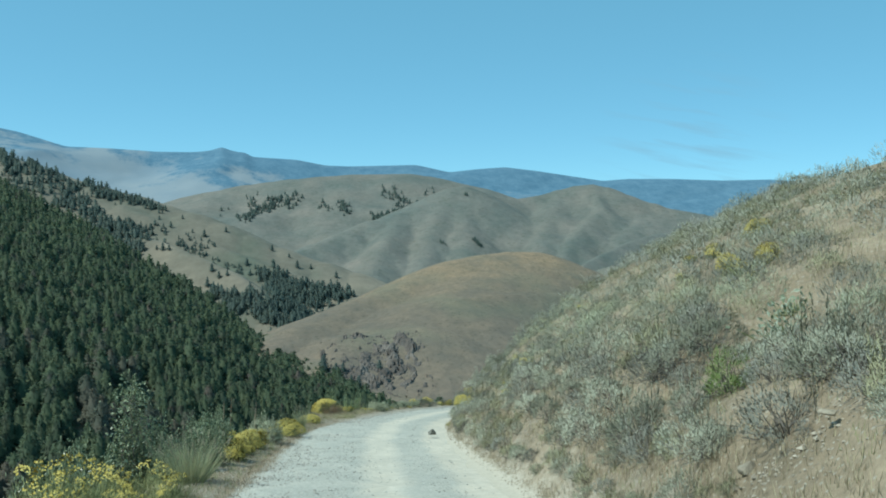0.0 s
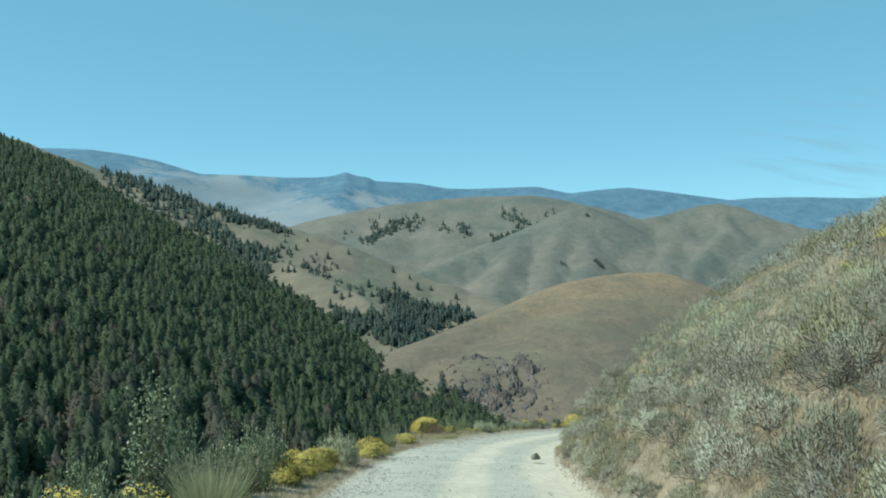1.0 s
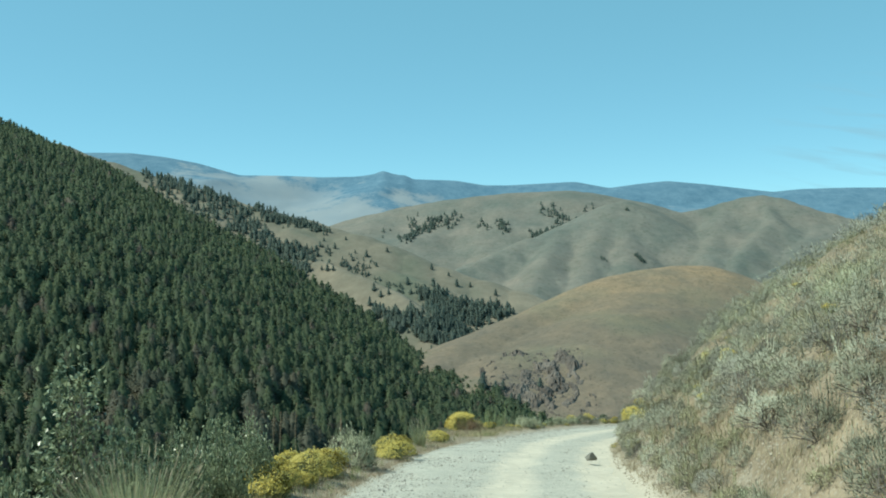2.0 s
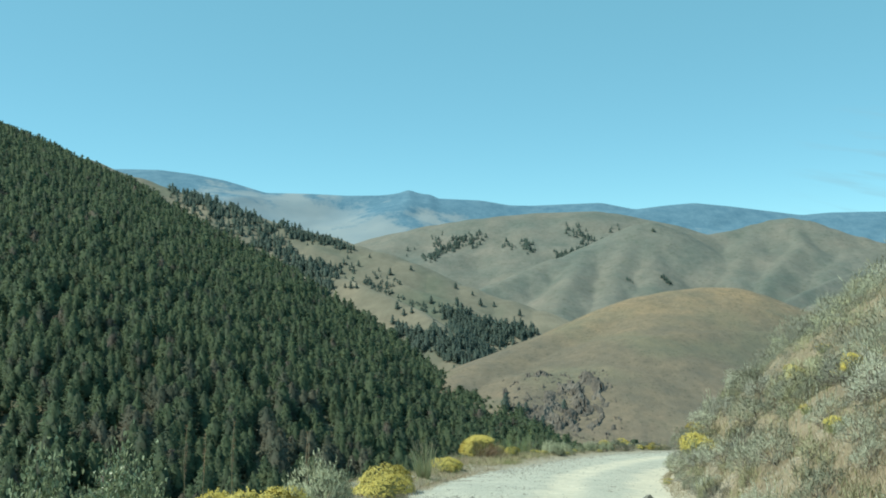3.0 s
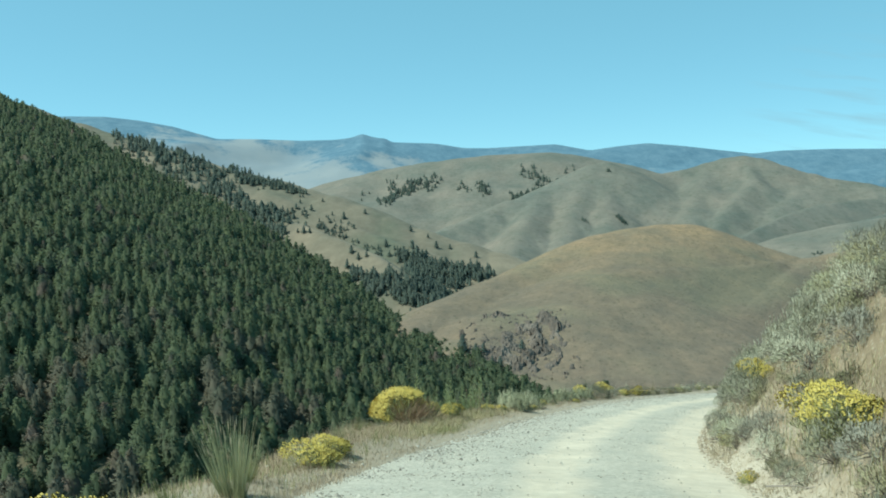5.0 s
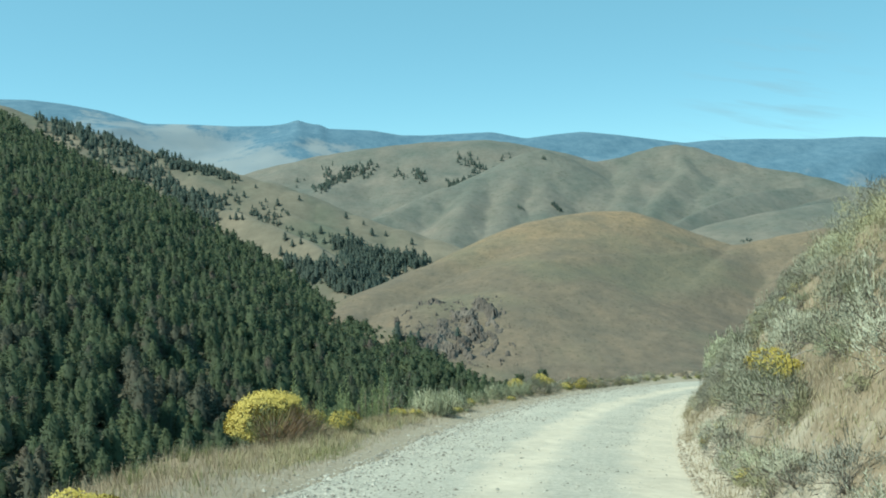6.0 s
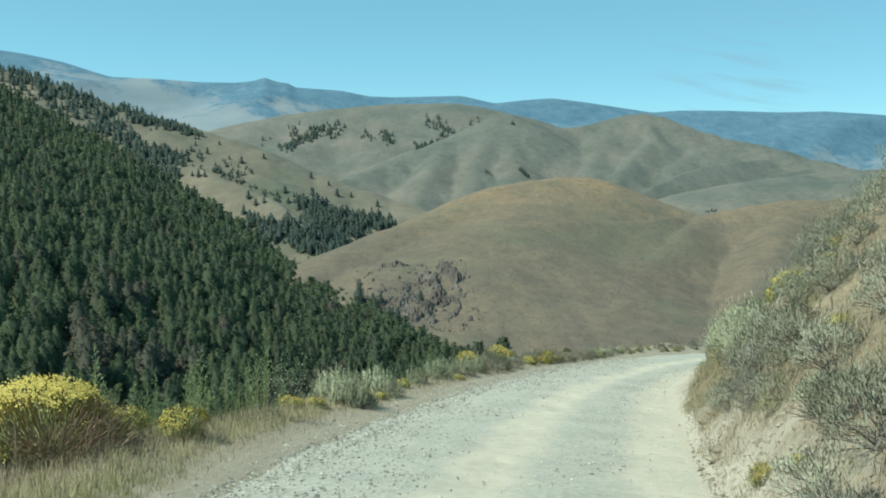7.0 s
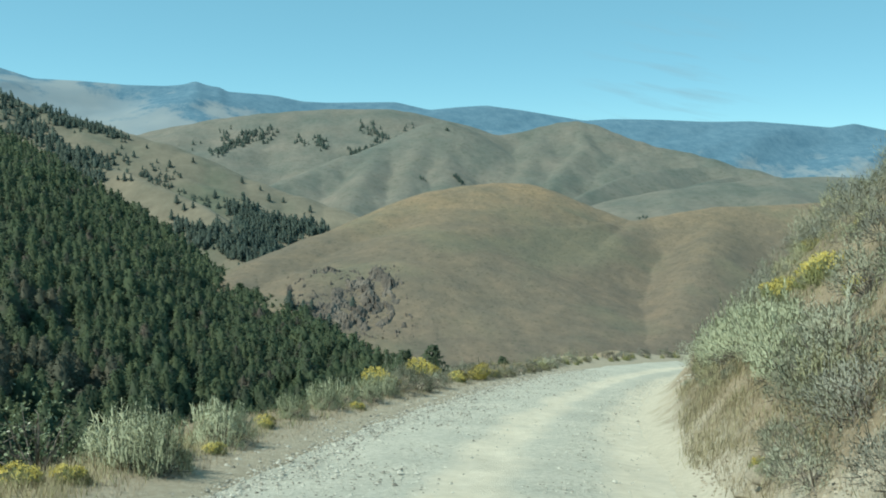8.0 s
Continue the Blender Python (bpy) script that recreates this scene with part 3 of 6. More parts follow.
def dry_bank():
    """Crumbly tan soil with straw litter, pebbles and paler scars."""
    m = shader("dry_bank", 0.95)
    wide = ramp(m, tex(m, 0.5, 5, 0.6), [(0.32, (0.19, 0.155, 0.108)), (0.5, (0.275, 0.222, 0.158)), (0.68, (0.37, 0.305, 0.225))])
    fine = ramp(m, tex(m, 9, 9, 0.8), [(0.3, (0.65, 0.64, 0.6)), (0.7, (1.3, 1.28, 1.22))])
    tone = mix(m, 0.9, wide, fine, "MULTIPLY")
    pebble = value(m, tex(m, 11, 1, 0.5, kind="cells"), 0.1, 0.3, 0.7, 0.0)
    n = m.node_tree.nodes
    uv, sep, wob = n.new("ShaderNodeUVMap"), n.new("ShaderNodeSeparateXYZ"), n.new("ShaderNodeMath")
    link(m, uv.outputs[0], sep.inputs[0])
    wob.operation = "ADD"
    link(m, sep.outputs[0], wob.inputs[0])
    link(m, value(m, tex(m, 1.1, 6, 0.65), 0.2, 0.8, -0.5, 0.5), wob.inputs[1])
    reach = n.new("ShaderNodeMath")
    reach.operation = "ADD"
    link(m, wob.outputs[0], reach.inputs[0])
    link(m, value(m, sep.outputs[1], -0.5, 0.5, -0.75, 0.0), reach.inputs[1])
    dirt = ramp(m, tex(m, 10, 8, 0.75), [(0.3, (0.29, 0.25, 0.19)), (0.7, (0.43, 0.38, 0.30))])
    soil = mix(m, pebble, tone, (0.44, 0.41, 0.345))
    dust = ramp(m, tex(m, 10, 8, 0.75), [(0.3, (0.44, 0.395, 0.315)), (0.7, (0.58, 0.525, 0.43))])
    dirt = mix(m, value(m, sep.outputs[1], -0.5, 0.5), dirt, dust)
    link(m, mix(m, value(m, reach.outputs[0], 0.15, 0.75, 1, 0), soil, dirt), base(m).inputs["Base Color"])
    bump(m, tex(m, 8, 9, 0.75), 0.7, 0.06)
    return m


M_BANK = dry_bank()


def gravel_road():
    """Pale gravel with two smoother, dustier wheel tracks, bands found across the road by its UV."""
    m = shader("gravel_road", 0.95)
    n = m.node_tree.nodes
    uv, sep, wob = n.new("ShaderNodeUVMap"), n.new("ShaderNodeSeparateXYZ"), n.new("ShaderNodeMath")
    link(m, uv.outputs[0], sep.inputs[0])
    wob.operation = "ADD"
    link(m, sep.outputs[0], wob.inputs[0])
    link(m, value(m, tex(m, 0.55, 4, 0.6), 0.2, 0.8, -0.055, 0.055), wob.inputs[1])
    track = ramp(m, wob.outputs[0], [(0.44, (0, 0, 0)), (0.5, (1, 1, 1)), (0.585, (1, 1, 1)), (0.65, (0, 0, 0)), (0.77, (0, 0, 0)), (0.83, (1, 1, 1)), (0.93, (1, 1, 1)), (0.97, (0.4, 0.4, 0.4))])
    stone = ramp(m, tex(m, 13, 8, 0.8), [(0.3, (0.275, 0.262, 0.23)), (0.48, (0.425, 0.41, 0.362)), (0.7, (0.585, 0.565, 0.51))])
    patch = ramp(m, tex(m, 0.9, 6, 0.65), [(0.3, (0.86, 0.87, 0.86)), (0.7, (1.1, 1.09, 1.06))])
    dust = ramp(m, tex(m, 5, 6, 0.6), [(0.3, (0.53, 0.474, 0.39)), (0.7, (0.645, 0.585, 0.495))])
    link(m, mix(m, 1.0, mix(m, value(m, track, 0, 1, 0.05, 0.9), stone, dust), patch, "MULTIPLY"), base(m).inputs["Base Color"])
    bump(m, tex(m, 24, 8, 0.8), 0.7, 0.02)
    return m


M_ROAD = gravel_road()
sg = np.r_[np.arange(0, 56, 0.9), np.arange(56, 125, 0.28), np.arange(125, S[-1] - 1, 0.6)]
ug = np.r_[-np.geomspace(90, 3.0, 44), np.linspace(-2.8, 2.4, 17), np.geomspace(2.5, 12, 75), np.geomspace(12.4, 50, 24)]
near = lay(sg[:, None], ug[None])
deep = np.where(ug[None] > 0, half_right(sg)[:, None], half_left(sg)[:, None]) - np.abs(ug)[None]
near[..., 2] -= 0.12 * np.clip(deep / 0.45, 0, 1)
hillground = tagged(arrays("ground", near.reshape(-1, 3), grid_faces(len(sg), len(ug)), M_BANK, None, "dry grassy hillside cut by the road", True), kind="structure", category="ground")


def lay_uv(ob, across, rows):
    layer = ob.data.uv_layers.new(name="UVMap")
    corner = np.empty(len(ob.data.loops), np.int32)
    ob.data.loops.foreach_get("vertex_index", corner)
    where = np.stack([across.ravel(), rows.ravel()], -1)[corner]
    layer.data.foreach_set("uv", where.astype(np.float32).ravel())


lay_uv(hillground, -deep, np.tile(np.sign(ug), (len(sg), 1)))
ur = np.linspace(-3.0, 3.0, 61)
across = ur[None] * np.where(ur[None] > 0, half_right(sg)[:, None], half_left(sg)[:, None]) / HALF
rp = lay(sg[:, None], across, False)
rp[..., 2] += 0.03 - 0.012 * ur[None] ** 2 - 0.012 * (np.exp(-((ur - 0.32) / 0.3) ** 2) + np.exp(-((ur - 2.2) / 0.3) ** 2))[None] + 0.02 * rough2(rp[..., 0] * 1.3, rp[..., 1] * 1.3, 3, 8)
road = tagged(arrays("road", rp.reshape(-1, 3), grid_faces(len(sg), len(ur)), M_ROAD, None, "pale dusty single-lane gravel road with wheel tracks", True), kind="structure", category="road")
lay_uv(road, np.tile((ur + 3) / 6, (len(sg), 1)), np.repeat(sg / 6, len(ur)))
# the valley floor that reaches the horizon
ang = np.linspace(0, 2 * math.pi, 73)
rad = np.array([0.5, 60, 150, 300, 600, 1200, 2400, 4700])
vx = np.stack([np.sin(ang)[None] * rad[:, None], np.cos(ang)[None] * rad[:, None] + 10, -120 - 20 * np.log(np.maximum(rad, 60) / 60)[:, None] + 0 * ang[None]], -1)
tagged(arrays("valley_ground", vx.reshape(-1, 3), grid_faces(len(rad), len(ang)), M_TAN, None, "valley floor of dry grass", True), kind="structure", category="ground")

# ---- conifers ----
def leafy(name, dark, light, rough=0.8, island=0.5, glow=0.0):
    """Foliage: each sprig and each plant a little different, slightly translucent."""
    m = shader(name, rough)
    n = m.node_tree.nodes
    geo, info = n.new("ShaderNodeNewGeometry"), n.new("ShaderNodeObjectInfo")
    add = n.new("ShaderNodeMath")
    add.operation = "MULTIPLY_ADD"
    link(m, geo.outputs["Random Per Island"], add.inputs[0])
    add.inputs[1].default_value = island
    shift = value(m, info.outputs["Random"], 0, 1, 0, 1 - island)
    link(m, shift, add.inputs[2])
    link(m, ramp(m, add.outputs[0], [(0.1, dark), (0.9, light)]), base(m).inputs["Base Color"])
    if glow:
        base(m).inputs["Transmission Weight"].default_value = 0.0
        tr = n.new("ShaderNodeBsdfTranslucent")
        ms = n.new("ShaderNodeMixShader")
        link(m, base(m).inputs["Base Color"].links[0].from_socket, tr.inputs[0])
        ms.inputs[0].default_value = glow
        link(m, base(m).outputs[0], ms.inputs[1])
        link(m, tr.outputs[0], ms.inputs[2])
        link(m, ms.outputs[0], n["Material Output"].inputs[0])
    return m


def needles(name, greens):
    """Conifer needles: the shade of green changes from tree to tree by where it stands, and from bough to bough."""
    m = shader(name, 0.75)
    geo = m.node_tree.nodes.new("ShaderNodeNewGeometry")
    tree = ramp(m, tex(m, 0.13, 2, 0.6), greens)
    bough = ramp(m, geo.outputs["Random Per Island"], [(0.0, (1.04, 1.04, 1.02)), (1.0, (1.26, 1.25, 1.2))])
    tone = mix(m, 1.0, tree, bough, "MULTIPLY")
    link(m, tone, base(m).inputs["Base Color"])
    n = m.node_tree.nodes
    through_, both = n.new("ShaderNodeBsdfTranslucent"), n.new("ShaderNodeMixShader")
    both.inputs[0].default_value = 0.47
    link(m, tone, through_.inputs[0])
    link(m, base(m).outputs[0], both.inputs[1])
    link(m, through_.outputs[0], both.inputs[2])
    link(m, both.outputs[0], n["Material Output"].inputs[0])
    return m


M_NEEDLE = needles("needles", [(0.28, (0.132, 0.115, 0.102)), (0.37, (0.082, 0.102, 0.073)), (0.52, (0.092, 0.125, 0.077)), (0.72, (0.125, 0.155, 0.09))])
# distance haze put into the needle colour: a bluish, lifted green
M_HAZENEEDLE = needles("hazed_needles", [(0.3, (0.088, 0.12, 0.115)), (0.7, (0.115, 0.15, 0.13))])
M_SNAG = needles("dying_needles", [(0.3, (0.09, 0.105, 0.08)), (0.5, (0.118, 0.125, 0.1)), (0.66, (0.138, 0.125, 0.1))])
M_BARK = hillside("bark", (0.05, 0.04, 0.03), (0.10, 0.075, 0.055), (0.17, 0.13, 0.10), 3.0, 30.0, 0.02)
rng = np.random.default_rng(7)


def stem(height, radius, sides=5):
    a = np.arange(sides) * 2 * math.pi / sides
    low = np.stack([radius * np.cos(a), radius * np.sin(a), 0 * a - 0.03], -1)
    top = np.array([[0, 0, height]])
    return np.r_[low, top], np.array([(i, (i + 1) % sides, sides) for i in range(sides)])


def gather(shapes, places, heights, turns, pick, wide):
    """Many copies of a few shapes: places, faces and the foliage's soft way out."""
    vs, fs, ns, k = [], [], [], 0
    for p, h, t, i, w in zip(places, heights, turns, pick, wide):
        v, f, o = shapes[i]
        c, s = math.cos(t), math.sin(t)
        a, b = v[:, 0] * h * w, v[:, 1] * h * w
        vs.append(np.stack([p[0] + a * c - b * s, p[1] + a * s + b * c, p[2] + v[:, 2] * h], -1))
        ns.append(np.stack([o[:, 0] * c - o[:, 1] * s, o[:, 0] * s + o[:, 1] * c, o[:, 2]], -1))
        fs.append(f + k)
        k += len(v)
    return np.concatenate(vs), np.concatenate(fs), np.concatenate(ns)


def tufted(rng, tufts, width, size, sides=8, taper=(0.5, 0.68)):
    """Crown of a conifer one metre high as a cloud of small needle tufts on rising boughs."""
    h = 0.06 + 0.93 * rng.random(tufts) ** 1.25
    r = width * np.minimum((1 - h) ** rng.uniform(*taper), 0.62 + 2.0 * h) * rng.uniform(0.35, 1.2, tufts) ** 0.5
    a = rng.uniform(0, 6.283, tufts)
    r = r * (1 + 0.2 * np.sin(2 * a + rng.uniform(0, 6)) * np.sin(8 * h + rng.uniform(0, 6)) + 0.12 * np.sin(5 * a + 20 * h))
    c = np.stack([r * np.cos(a), r * np.sin(a), h], -1)
    way = np.stack([np.cos(a), np.sin(a), rng.uniform(-0.5, 0.9, tufts)], -1) + 0.45 * rng.normal(size=(tufts, 3))
    way /= np.linalg.norm(way, axis=1, keepdims=True)
    side = np.cross(way, rng.normal(size=(tufts, 3)))
    side /= np.linalg.norm(side, axis=1, keepdims=True)
    k = size * rng.uniform(0.6, 1.3, (tufts, 1)) * (0.6 + 0.4 * (1 - h))[:, None]
    v = np.stack([c - way * k * 0.7, c + side * k * 0.55 + way * k * 0.3, c + way * k - side * k * 0.35], 1).reshape(-1, 3)
    f = np.arange(tufts * 3).reshape(-1, 3)
    out = np.repeat(np.stack([np.cos(a), np.sin(a), 0.75 + 0.6 * h], -1) + 0.3 * rng.normal(size=(tufts, 3)), 3, 0)
    # the dense inner body of the crown
    ca, ch = np.meshgrid(np.arange(sides) * 6.2832 / sides, np.array([0.04, 0.13, 0.3, 0.5, 0.7, 0.96]))
    cr = 0.7 * width * np.minimum((1 - ch) ** (0.1 + taper[0]), 0.5 + 2.4 * ch) * rng.uniform(0.65, 1.2, ca.shape)
    cv = np.stack([cr * np.cos(ca), cr * np.sin(ca), ch + rng.uniform(-0.04, 0.04, ca.shape)], -1).reshape(-1, 3)
    j = (np.arange(5)[:, None] * sides + np.arange(sides)[None]).ravel()
    j2 = (np.arange(5)[:, None] * sides + (np.arange(sides)[None] + 1) % sides).ravel()
    cf = np.concatenate([np.stack([j, j2, j2 + sides], -1), np.stack([j, j2 + sides, j + sides], -1)], 0) + len(v)
    co = np.stack([np.cos(ca), np.sin(ca), 0.7 + 0.5 * ch], -1).reshape(-1, 3)
    return np.concatenate([v, cv]), np.concatenate([f, cf]), np.concatenate([out, co])


FINE = [tufted(rng, 310, rng.uniform(0.28, 0.37), 0.074, 7, (0.52, 0.74)) for _ in range(14)]
MIDDLE = [tufted(rng, 140, rng.uniform(0.27, 0.36), 0.105, 5, (0.5, 0.7)) for _ in range(10)]
COARSE = [tufted(rng, 50, rng.uniform(0.27, 0.38), 0.15, 4) for _ in range(10)]


def wood(name, label, places, heights, shapes, material):
    n = len(places)
    v, f, o = gather(shapes, places, heights, rng.uniform(0, 6.28, n), rng.integers(0, len(shapes), n), rng.uniform(0.85, 1.35, n))
    return tagged(arrays(name, v, f, material, None, label, facing=o), kind="stuff", category="forest")


# the dense wood on the shaded slope
aa, vv = [], []
for a in np.arange(330, FOREST.long, 6.3):
    for d in np.arange(0.0, 1.0, 0.0135):
        aa.append(a + rng.uniform(-2.9, 2.9))
        vv.append(d + rng.uniform(-0.006, 0.006))
aa, vv = np.array(aa), np.clip(np.array(vv), 0.0, 1)
spots = FOREST.at(aa, vv)
gap = np.hypot(spots[:, 0], spots[:, 1])
keep = rng.uniform(0, 1, len(aa)) < np.clip(gap / 400, 0.3, 1) * np.where(spots[:, 0] / spots[:, 1] < -0.66, 0, 1) * (vv < np.interp(aa, (480, 600, 720, 840, 960, 1100), (0.94, 0.93, 0.91, 0.85, 0.75, 0.65)))
spots, gap = spots[keep], gap[keep]
tall = rng.uniform(4.2, 9.0, len(spots)) * np.where(rng.uniform(0, 1, len(spots)) < 0.08, 1.25, 1)
close, middle = gap < 290, gap < 430
middle &= ~close
deep_in = vv[keep] / np.interp(aa[keep], (480, 600, 720, 840, 960, 1100), (0.94, 0.93, 0.91, 0.85, 0.75, 0.65))
grey = close & (deep_in > 0.7) & (rough2(spots[:, 0] / 16, spots[:, 1] / 16, 2, 61) + 2.2 * (deep_in - 0.9) > 0.5)
wood("conifer_wood", "dense dark green conifer wood on a steep slope", spots[close & ~grey], tall[close & ~grey], FINE, M_NEEDLE)
wood("conifer_wood", "grey dying conifers low on the slope", spots[grey], tall[grey], FINE, M_SNAG)
wood("conifer_wood", "dense dark green conifer wood across the valley", spots[middle], tall[middle], MIDDLE, M_NEEDLE)
ridge = ~(close | middle)
wood("conifer_wood", "dense dark green conifer wood climbing the ridge", spots[ridge], tall[ridge], COARSE, M_NEEDLE)

# belts and clumps on the hills behind, from one place to another in plan: x, y, x, y, spread, number, height
RIDGE_BELTS = [(-376, 1095, -297, 1039, 8.2, 120, 9), (-328, 1048, -225, 960, 9.8, 130, 9), (-246, 975, -155, 871, 7.9, 120, 9), (-196, 913, -145, 848, 5.1, 80, 8.5), (-298, 1043, -212, 999, 5.2, 40, 8), (-213, 993, -143, 961, 3.7, 170, 6), (-183, 923, -134, 900, 4.0, 50, 6), (-118, 890, -51, 842, 2.2, 70, 4), (-119, 903, -84, 875, 4.0, 28, 4)]
GULLY_BELTS = [(-31, 826, 42, 796, 3.1, 200, 7.5), (-20, 737, -1, 721, 5.1, 130, 7.5), (-21, 821, 18, 793, 4.6, 150, 7.5), (-41, 841, -16, 826, 3.7, 40, 7.5), (-58, 740, -9, 691, 3.7, 170, 8), (-78, 764, -53, 734, 2.9, 40, 8), (-12, 745, 24, 728, 6, 200, 7.5), (2, 705, 20, 690, 6, 120, 7.5)]
NORTH_CLUMPS = [(-106, 1763, -68, 1878, 9.3, 51, 9), (-74, 1888, -6, 1895, 10.0, 102, 9), (-107, 1963, -84, 1865, 10.4, 25, 9), (-146, 1939, -113, 1787, 12.4, 11, 9), (39, 1857, 61, 1828, 7.8, 10, 9), (75, 1839, 99, 1806, 7.8, 34, 9), (188, 1916, 220, 1836, 12.2, 51, 9), (141, 1770, 209, 1740, 5.6, 93, 9), (209, 1744, 254, 1833, 3.7, 21, 9), (243, 1929, 307, 1914, 8.2, 5, 9)]
EAST_BUSHES = [(262, 1335, 271, 1318, 1.7, 40, 5), (204, 1330, 214, 1326, 1.7, 8, 5), (281, 1512, 282, 1505, 0.9, 4, 7)]
NOTCH_BUSHES = [(383, 952, 398, 943, 1.2, 12, 3)]
pts, high = [], []
for form, belts in ((RIDGEC, RIDGE_BELTS), (RIDGEC, GULLY_BELTS), (HILLB, NORTH_CLUMPS), (HILLB2, EAST_BUSHES), (HILLB3, NOTCH_BUSHES)):
    for x0, y0, x1, y1, spread, n, tall_ in belts:
        t = rng.random(n)
        x, y = x0 + t * (x1 - x0) + rng.normal(0, spread, n), y0 + t * (y1 - y0) + rng.normal(0, 1.8 * spread, n)
        pts.append(np.stack([x, y, form.z(x, y) - 0.2], -1))
        high.append(rng.uniform(0.55, 1.15, n) * tall_)
pts, high = np.concatenate(pts), np.concatenate(high)
wood("conifer_clump", "dark conifer clumps and a wooded gully on far hills", pts, high, COARSE, M_HAZENEEDLE)

# single trees on the open ridge and below the crags
tree = tagged(new("pine_tree"), "small dark green conifer on dry grass", "tree", "single conifers on the ridge")
v, f, o = FINE[0]
arrays("crown", v, f, M_HAZENEEDLE, tree, facing=o)
v, f = stem(0.6, 0.03)
arrays("trunk", v, f, M_BARK, tree)
RIDGE_TREES = [(-76, 789), (-62, 776), (-69, 777), (-131, 848), (-125, 844), (-119, 841), (-128, 919), (-119, 939), (-94, 905), (-74, 917), (-28, 899), (-11, 887), (-3, 869), (10, 874), (34, 858), (-51, 743), (-52, 737), (-35, 733), (-22, 726), (-11, 740), (-144, 906), (-149, 873), (-151, 914), (-142, 938), (-50, 853), (-31, 735), (47, 798)]
CRAG_TREES = [(9, 369, 7.5), (14, 366, 5), (17, 367, 4.5), (23, 356, 5), (33, 374, 5), (20, 358, 4)]
first = True
for form, rows in ((RIDGEC, [(x, y, (7.5, 5.5, 6.5, 4.5)[k % 4]) for k, (x, y) in enumerate(RIDGE_TREES)]), (HILLD, CRAG_TREES)):
    for x, y, tall_ in rows:
        m = pose(x, y, float(form.z(x, y)) - 0.1, 0, 0, rng.uniform(0, 360)) @ Matrix.Diagonal((tall_, tall_, tall_, 1))
        if first:
            tree.matrix_basis, first = m, False
        else:
            copy_thing(tree, m @ Matrix.Diagonal((1 / tree.scale[0], 1 / tree.scale[1], 1 / tree.scale[2], 1)))
# three trees whose tops stand over the edge of the road
pine = tagged(new("pine_tree"), "dark green conifer standing below the road's edge", "tree", "conifers below the road")
v, f, o = tufted(rng, 2200, 0.25, 0.03, 10, (0.6, 0.85))
arrays("crown", v, f, M_NEEDLE, pine, facing=o)
v, f = stem(0.6, 0.03)
arrays("trunk", v, f, M_BARK, pine)
for k, (s, u, tall_) in enumerate(((141.6, -19.9, 10.3), (142.8, -18.8, 9.8), (144.8, -15.3, 6.8))):
    p = lay(s, u)
    m = pose(p[0], p[1], p[2] - 0.1, 0, 0, rng.uniform(0, 360)) @ Matrix.Diagonal((tall_, tall_, tall_, 1))
    if k == 0:
        pine.matrix_basis = m
    else:
        copy_thing(pine, m @ Matrix.Diagonal((1 / pine.scale[0], 1 / pine.scale[1], 1 / pine.scale[2], 1)))

# ---- plants by the road ----
M_SAGE = leafy("sage_leaf", (0.18, 0.192, 0.14), (0.5, 0.515, 0.41), 0.85, 0.27, 0.16)
M_PALESAGE = leafy("pale_sage_leaf", (0.25, 0.28, 0.185), (0.51, 0.54, 0.39), 0.85, 0.45, 0.2)
M_DARKSAGE = leafy("dark_sage_leaf", (0.12, 0.126, 0.106), (0.36, 0.37, 0.315), 0.85, 0.27, 0.06)
M_OLIVESAGE = leafy("olive_sage_leaf", (0.18, 0.185, 0.11), (0.43, 0.425, 0.275), 0.85, 0.27, 0.1)
M_SAGEWOOD = leafy("sage_wood", (0.075, 0.066, 0.056), (0.235, 0.21, 0.18), 0.9, 0.7)
M_BLOOM = leafy("yellow_bloom", (0.38, 0.31, 0.06), (0.63, 0.54, 0.17), 0.75, 0.7, 0.15)
M_RABBIT = leafy("rabbitbrush_leaf", (0.18, 0.205, 0.09), (0.35, 0.365, 0.175), 0.8, 0.6, 0.15)
M_STRAW = leafy("dry_grass", (0.26, 0.228, 0.158), (0.47, 0.412, 0.3), 0.85, 0.7, 0.25)
M_VERGE = leafy("verge_straw", (0.27, 0.225, 0.16), (0.48, 0.41, 0.305), 0.85, 0.7, 0.22)
M_MIXED = leafy("half_dry_grass", (0.28, 0.255, 0.16), (0.5, 0.46, 0.305), 0.85, 0.7, 0.25)
M_SOFTGRASS = leafy("soft_grass", (0.26, 0.275, 0.16), (0.44, 0.45, 0.28), 0.85, 0.7, 0.3)
M_GREENGRASS = leafy("green_grass", (0.16, 0.2, 0.08), (0.36, 0.36, 0.18), 0.85, 0.7, 0.2)
# palest random leaf tones also stand in for sunlit glints
M_BROAD = leafy("broad_leaf", (0.055, 0.082, 0.038), (0.42, 0.46, 0.29), 0.3, 0.9, 0.3)
base(M_BROAD).inputs["Specular IOR Level"].default_value = 0.45
M_WEED = leafy("weed_leaf", (0.2, 0.25, 0.125), (0.38, 0.43, 0.235), 0.8, 0.7, 0.2)
M_RUST = leafy("dead_seedheads", (0.2, 0.135, 0.092), (0.38, 0.275, 0.19), 0.9, 0.7)
M_PALE = leafy("pale_leaf", (0.15, 0.19, 0.11), (0.5, 0.53, 0.41), 0.6, 0.9, 0.2)
M_FRESH = leafy("fresh_leaf", (0.085, 0.14, 0.035), (0.24, 0.315, 0.105), 0.7, 0.7, 0.2)
M_WHITE = leafy("white_bloom", (0.6, 0.6, 0.55), (0.85, 0.84, 0.8), 0.7, 0.7)


